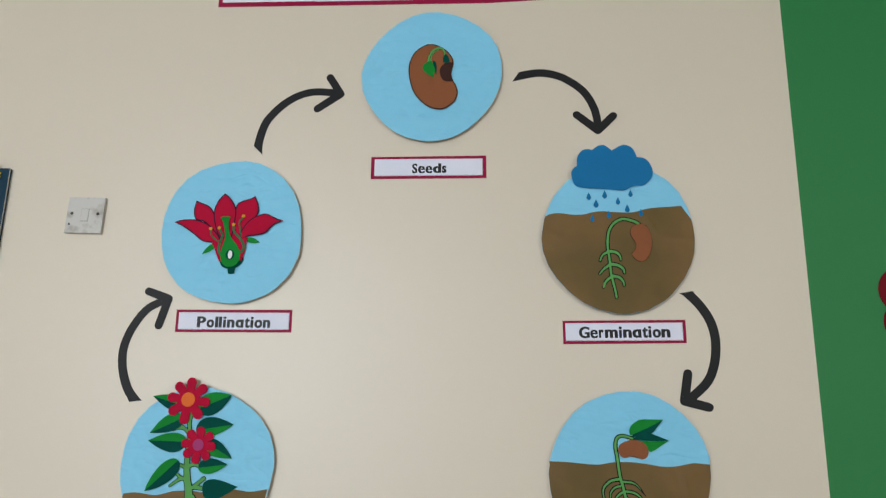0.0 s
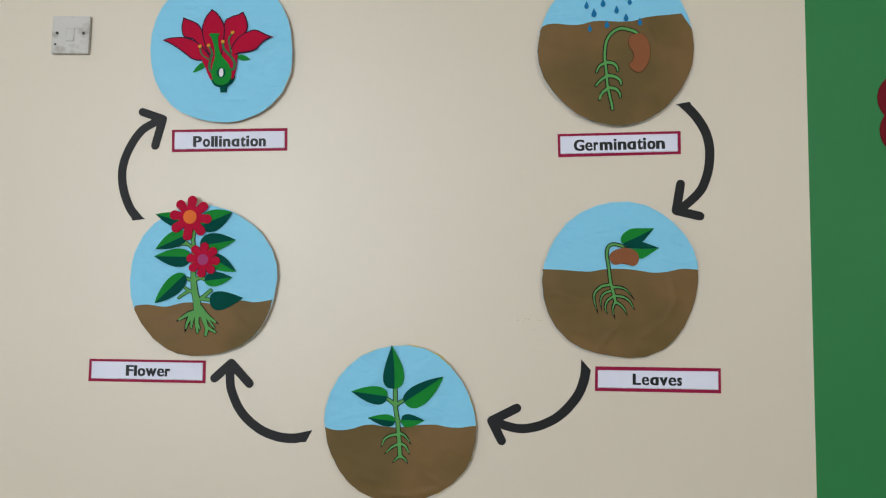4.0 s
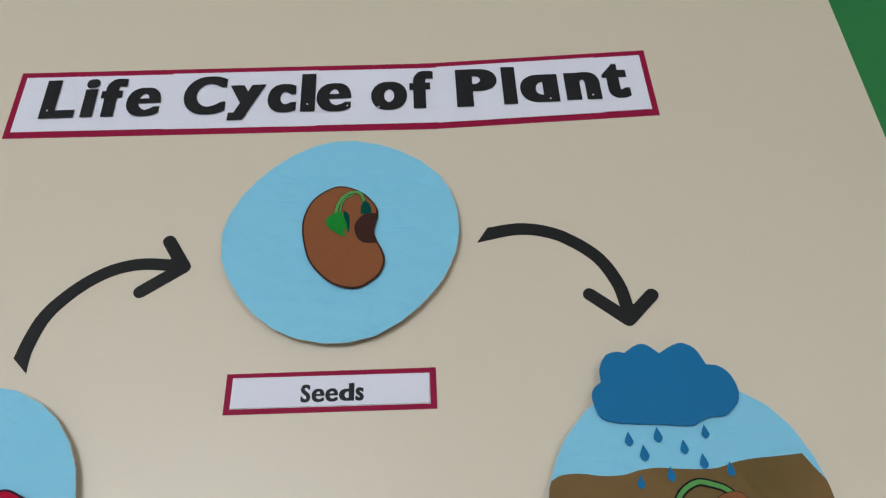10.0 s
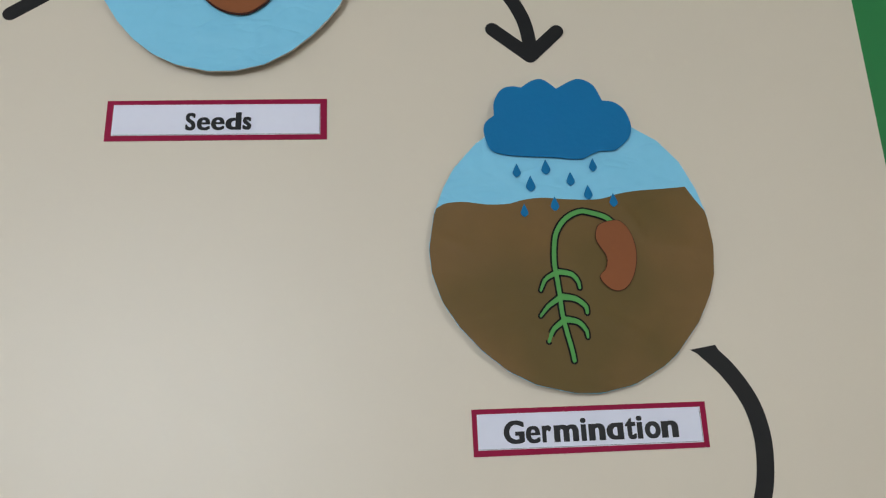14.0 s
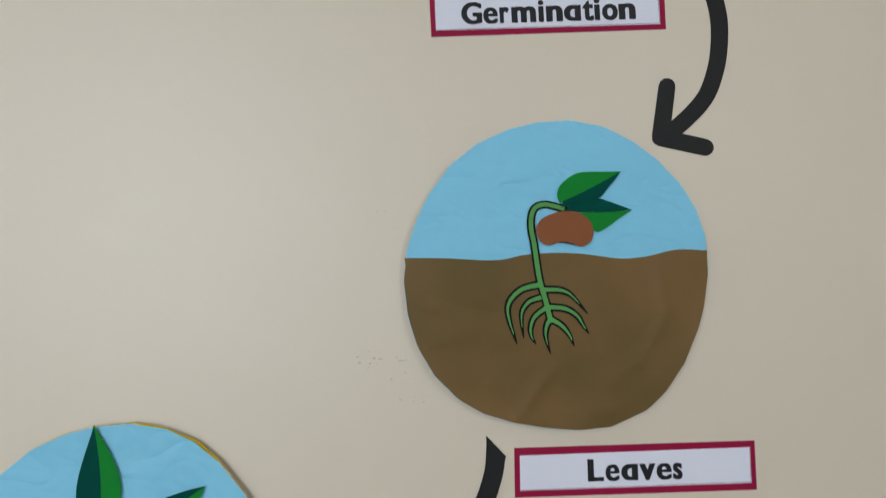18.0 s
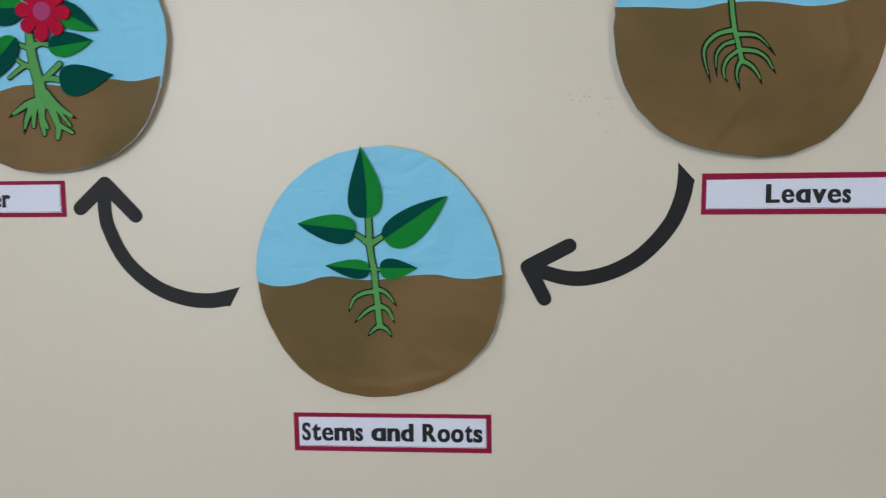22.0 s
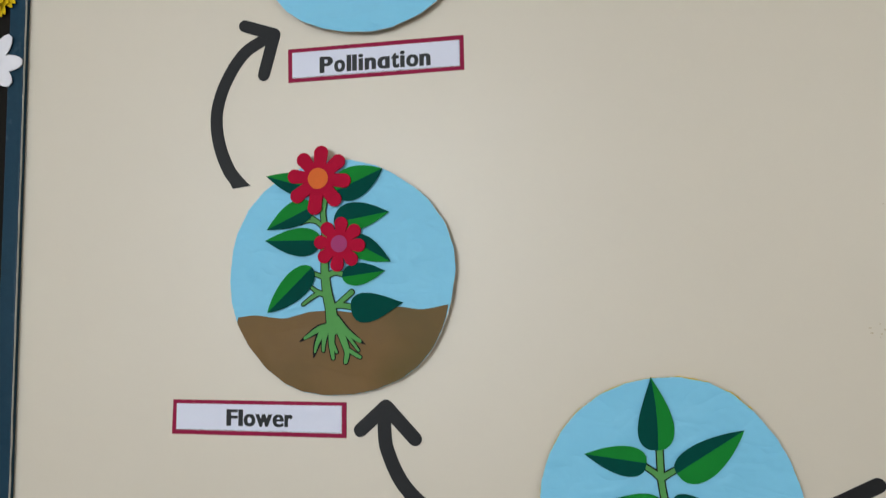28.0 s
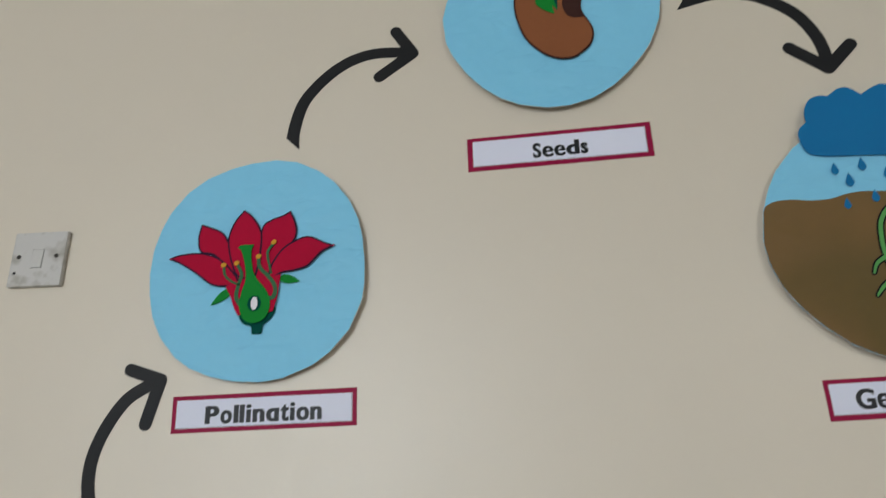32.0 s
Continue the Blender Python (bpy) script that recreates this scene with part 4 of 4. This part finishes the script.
word_label("Leaves", 0.4745, 1.1598, -0.40, 260, 52, (-52.5, -35.3, -33.5, -18.3, -16.5, 1.5, 2.8, 20.5, 21.5, 37.9, 39.2, 49.5), -11.6, -0.0080, 23.3, margin=(5.5, 7.5))
word_label("Stems and Roots", -0.0555, 0.8497, -0.17, 265.3, 53, (-122, -110, -109, -96, -95, -79.2, -78, -50.4, -49.6, -38.9, -27.9, -7.6, -6.4, 11.1, 12, 29.4, 41.1, 60.3, 61.1, 78.1, 79.1, 96.1, 97.6, 108, 108.6, 121.1), -11.2, -0.0014, 24.6, margin=(6.5, 6.5), inset=(0, 1))
word_label("Flower", -0.6205, 1.1711, -0.5, 259, 49, (-46.5, -29.5, -28.5, -21.5, -20.5, -2.8, -3.2, 22.2, 22.8, 39.3, 40.2, 52.5), -11.6, -0.0014, 23.2, margin=(6, 6))


# ---------------------------------------------------------------- title banner
def sag(bm):
    """The banner hangs a little lower in its middle."""
    for v in bm.verts:
        v.co.z *= 1.0 + 0.03 * (v.co.x + 0.5)
        v.co.z -= 0.0115 * ((v.co.x + 0.507) / 0.657 if v.co.x < 0.15 else (0.507 - v.co.x) / 0.357)
    return bm


def slab(x0, x1, z0, z1, back, front, n=14):
    pts = [(x0 + (x1 - x0) * i / n, z0) for i in range(n + 1)] + [(x1 + (x0 - x1) * i / n, z1) for i in range(n + 1)]
    return sag(cut(pts, back, front))


banner = thing("title_banner", -0.0457, 2.5305, "long white paper banner printed Life Cycle of Plant, crimson edged", "banner")
banner.rotation_euler = (0, radians(-1.3), 0)
for x0, x1, lift in ((-0.507, -0.105, 0.0), (-0.108, 0.155, 0.0001), (0.152, 0.506, 0.0002)):
    part("crimson_strip", slab(x0, x1, -0.0685, 0.0675, 0.0, 0.0007 + lift), CRIMSON, banner, "crimson paper strip behind the banner")
for k, (x0, x1) in enumerate(((-0.497, -0.260), (-0.263, -0.028), (-0.031, 0.165), (0.162, 0.421), (0.418, 0.496))):
    part("paper_sheet", slab(x0, x1, -0.0565 - 0.001 * (k % 2), 0.0565 + 0.0012 * (k % 2), 0.0009, 0.0012 + 0.00022 * k), PAPER, banner, "white printed sheet joined edge to edge")
# letter, left, right and baseline in mm
for char, x0, x1, base in (
    ("L", -460, -406, -32.7), ("i", -397, -376, -33.0), ("f", -370, -332, -33.8), ("e", -328, -274, -34.3),
    ("C", -239, -172, -36.0), ("y", -167, -110, -36.5), ("c", -106, -61, -37.3), ("l", -54, -31, -38.2), ("e", -29, 26, -39.5),
    ("o", 57, 114, -40.4), ("f", 118, 156, -40.6), ("P", 192, 258, -40.8), ("l", 266, 288, -38.9), ("a", 294, 355, -36.9), ("n", 366, 422, -34.9), ("t", 427, 469, -33.0),
):
    part("letter", letter(char, x0 / 1000, x1 / 1000, base / 1000, 0.0795, 0.0030, 0.03, 0.033), INK, banner, "large bold black printed letter")
for x, z in ((-0.449, -0.012), (-0.372, -0.013), (-0.297, -0.014), (-0.168, -0.012), (-0.043, -0.011), (0.02, -0.016), (0.069, -0.02), (0.150, -0.021), (0.34, -0.02), (0.408, -0.018)):
    bm = sag(cut(ellipse(x, z - 0.004, 0.0016, 0.0014, n=8), 0.0028, 0.0034))
    part("staple_dot", bm, PAPER, banner, "small white nick in the print")


# ---------------------------------------------------------------- switch plate
switch = thing("light_switch", -0.8105, 1.9155, "scuffed white plastic wall switch with a small rocker", "light switch")
switch.rotation_euler = (0, radians(1.5), 0)
part("plate", box(-0.043, 0.043, -0.0095, 0.0, -0.043, 0.043, bevel=0.0028), PLASTIC, switch, "square scuffed plastic face plate")
# no real recess: the slab's grey stands in for shade round the rocker
part("rocker_surround", box(-0.0092, 0.0092, -0.0099, -0.009, -0.0149, 0.0149, bevel=0.0004), GAP_SHADE, switch, "thin grey slab coloured as the shade round the rocker")
rocker = box(-0.0086, 0.0086, -0.0113, -0.009, -0.0142, 0.0142, bevel=0.0008)
for v in rocker.verts:
    if v.co.y < -0.0102 and v.co.z > 0:
        v.co.y += 0.0009
part("rocker", rocker, PLASTIC, switch, "small off-white rocker")
for x, z in ((-0.0305, 0.0035), (0.0305, 0.0035)):
    head = cut(ellipse(x, z, 0.0034, 0.0034, n=18), 0.009, 0.0103)
    screw = part("screw", head, SCREW, switch, "dark countersunk screw")
    # black bar on the head, painting the shade in its slot
    part("slot_shade", box(x - 0.0026, x + 0.0026, -0.01045, -0.01035, z - 0.0004, z + 0.0004), INK, screw)
# black disc on the plate, painting the shade inside a small opening
part("hole_shade", cut(ellipse(-0.0335, -0.022, 0.0026, 0.0024, n=14), 0.009, 0.0098), INK, switch, "flat black disc painted as the shade in a small recess")


# ---------------------------------------------------------------- notice board at the side
EDGE, BOARD_TOP, BOARD_LOW = -1.004, 2.029, 0.62
notice = thing("notice_board", EDGE, BOARD_LOW, "black felt notice board with worn dark blue border", "notice board")
HB = BOARD_TOP - BOARD_LOW
part("felt_panel", box(-1.55, -0.026, -0.008, 0.0, 0.026, HB - 0.026), BOARD_BLACK, notice, "black felt panel")
for nm, a in (("border", (-0.0265, 0.0, -0.0115, 0.0, 0.0, HB)), ("border", (-1.58, -0.0268, -0.0115, 0.0, HB - 0.0265, HB)), ("border", (-1.58, -0.0268, -0.0115, 0.0, 0.0, 0.0265))):
    part(nm, box(*a, bevel=0.002), BLUE_BORDER, notice, "dark blue border strip with scuffs")
worn = [(-0.0105 - 0.0011 * noise.noise((k * 0.31, 2, 5)), HB * k / 120) for k in range(121)]
edge = bmesh.new()
fr = [edge.verts.new((0.0008, y, z)) for y, z in worn]
bk = [edge.verts.new((0.0008, y + 0.0028 + 0.0012 * noise.noise((z * 30, 7, 1)), z)) for y, z in worn]
ins = [edge.verts.new((0.0001, y, z)) for y, z in worn]
for k in range(120):
    edge.faces.new((fr[k], bk[k], bk[k + 1], fr[k + 1]))
    edge.faces.new((ins[k], fr[k], fr[k + 1], ins[k + 1]))
part("worn_edge", edge, DIRTY, notice, "whitish worn side edge of the board")


def petal_mesh(length, wide, mat, point=0.6):
    """One flat petal along +z, pointed or round at its end."""
    line = []
    for i in range(9):
        s = i / 8
        line.append((wide / 2 * math.sin(math.pi * min(1, s * 0.92 + 0.04)) ** point, length * s))
    line += [(-x, z) for x, z in line[::-1]]
    return mesh_of(cut(line, 0.0, 0.0006, curl=1.2), mat)


def paper_flower(name, x, z, reach, count, wide, petal_mat, heart_mat, heart, label, point, rings=1, depth=0.012):
    ob = thing(name, x, z, label, "paper flower", "notice board flowers", WALL - depth)
    me = petal_mesh(reach - heart * 0.6, wide, petal_mat, point)
    rnd = random.Random(round(z * 1000))
    for r in range(rings):
        for k in range(count):
            p = new("petal", me)
            p.parent = ob
            a = 360 * (k + 0.5 * r) / count + rnd.uniform(-4, 4)
            s = (1 - 0.16 * r) * rnd.uniform(0.9, 1.06)
            p.matrix_basis = pose(0, -0.0012 * r - rnd.uniform(0, 0.0012), 0, rnd.uniform(1, 4) + 4 * r, a, 0) @ pose(0, 0, heart * 0.6) @ Matrix.Diagonal((1, 1, s, 1))
    part("heart", cut(ellipse(0, 0, heart, heart, n=30), 0.0, 0.0045 + 0.0015 * rings), heart_mat, ob, "round flower centre")
    return ob


SUN = "yellow paper sunflower with fringed petals stuck on the notice board"
paper_flower("paper_sunflower", -1.074, 2.002, 0.057, 24, 0.011, YELLOW, OCHRE, 0.023, SUN, 0.7, 3)
paper_flower("paper_sunflower", -1.058, 1.829, 0.047, 24, 0.010, YELLOW, OCHRE, 0.023, SUN, 0.7, 3)
paper_flower("paper_daisy", -1.061, 1.709, 0.056, 8, 0.026, WHITE_PETAL, OCHRE, 0.016, "white paper daisy with a yellow heart on the notice board", 0.55)
paper_flower("paper_sunflower", -1.090, 1.486, 0.050, 24, 0.010, YELLOW, OCHRE, 0.022, SUN, 0.7, 3)
paper_flower("paper_sunflower", -1.082, 1.344, 0.050, 24, 0.010, YELLOW, OCHRE, 0.022, SUN, 0.7, 3)


# ---------------------------------------------------------------- red flower on the green wall
red = thing("red_flower_cutout", 1.079, 1.720, "large dark red card flower stuck on the green wall", "wall decoration")
line = []
for k in range(8):
    a = radians(159.5 + 45.5 * k)
    line.append((0.102 * math.cos(a - radians(22.7)), 0.102 * math.sin(a - radians(22.7))))
    for s in range(-90, 91, 15):
        g = a + radians(s)
        line.append((0.090 * math.cos(a) + 0.055 * math.cos(g), 0.090 * math.sin(a) + 0.055 * math.sin(g)))
part("petals", cut(line, 0.0, 0.002), DARK_RED, red, "dark red card petals")
part("heart", cut(ellipse(0, 0, 0.035, 0.035), 0.0018, 0.004), YELLOW, red, "yellow card centre")


# ---------------------------------------------------------------- scuffs on the cream wall
rnd = random.Random(11)
scuffs = bmesh.new()
for cx, cz, n, spread, size in ((0.209, 1.442, 2, 0.002, 0.0012), (0.198, 1.283, 9, 0.010, 0.0028), (0.233, 1.284, 3, 0.004, 0.0018), (0.241, 1.242, 5, 0.008, 0.0020), (0.228, 1.262, 4, 0.008, 0.0014)):
    for _ in range(n):
        x, z, r = cx + rnd.gauss(0, spread), cz + rnd.gauss(0, spread * 0.5), size * rnd.uniform(0.3, 1)
        cut([(x + r * rnd.uniform(0.5, 1.5) * math.cos(a), z + r * rnd.uniform(0.25, 0.7) * math.sin(a)) for a in (0, 1.1, 2.2, 3.3, 4.4, 5.4)], 0.0, 0.0003, bm=scuffs)
SCUFF = material("scuff", (0.57, 0.48, 0.34), 0.8, 0.2, 200)
chips = new("paint_chips", mesh_of(scuffs, SCUFF))
chips.location = (0, WALL, 0)
tagged(chips, "small brownish scrapes and chips in the cream wall paint", "paint chips", kind="stuff")

# ---------------------------------------------------------------- assumed windows behind the camera, never in view
for i, (a, b, z0, z1, _, _) in enumerate(ASSUMED_WINDOWS):
    bm = bmesh.new()
    for u0, u1, v0, v1 in ((a, a + 0.05, z0, z1), (b - 0.05, b, z0, z1), (a + 0.05, b - 0.05, z0, z0 + 0.05), (a + 0.05, b - 0.05, z1 - 0.05, z1), ((a + b) / 2 - 0.025, (a + b) / 2 + 0.025, z0 + 0.05, z1 - 0.05)):
        add_box(bm, u0, u1, BACK - 0.13, BACK - 0.08, v0, v1)
    structure("window_%d" % (i + 1), bm, WINDOW_FRAME, "assumed window frame, never in view, plain off-white with one mullion", "window")
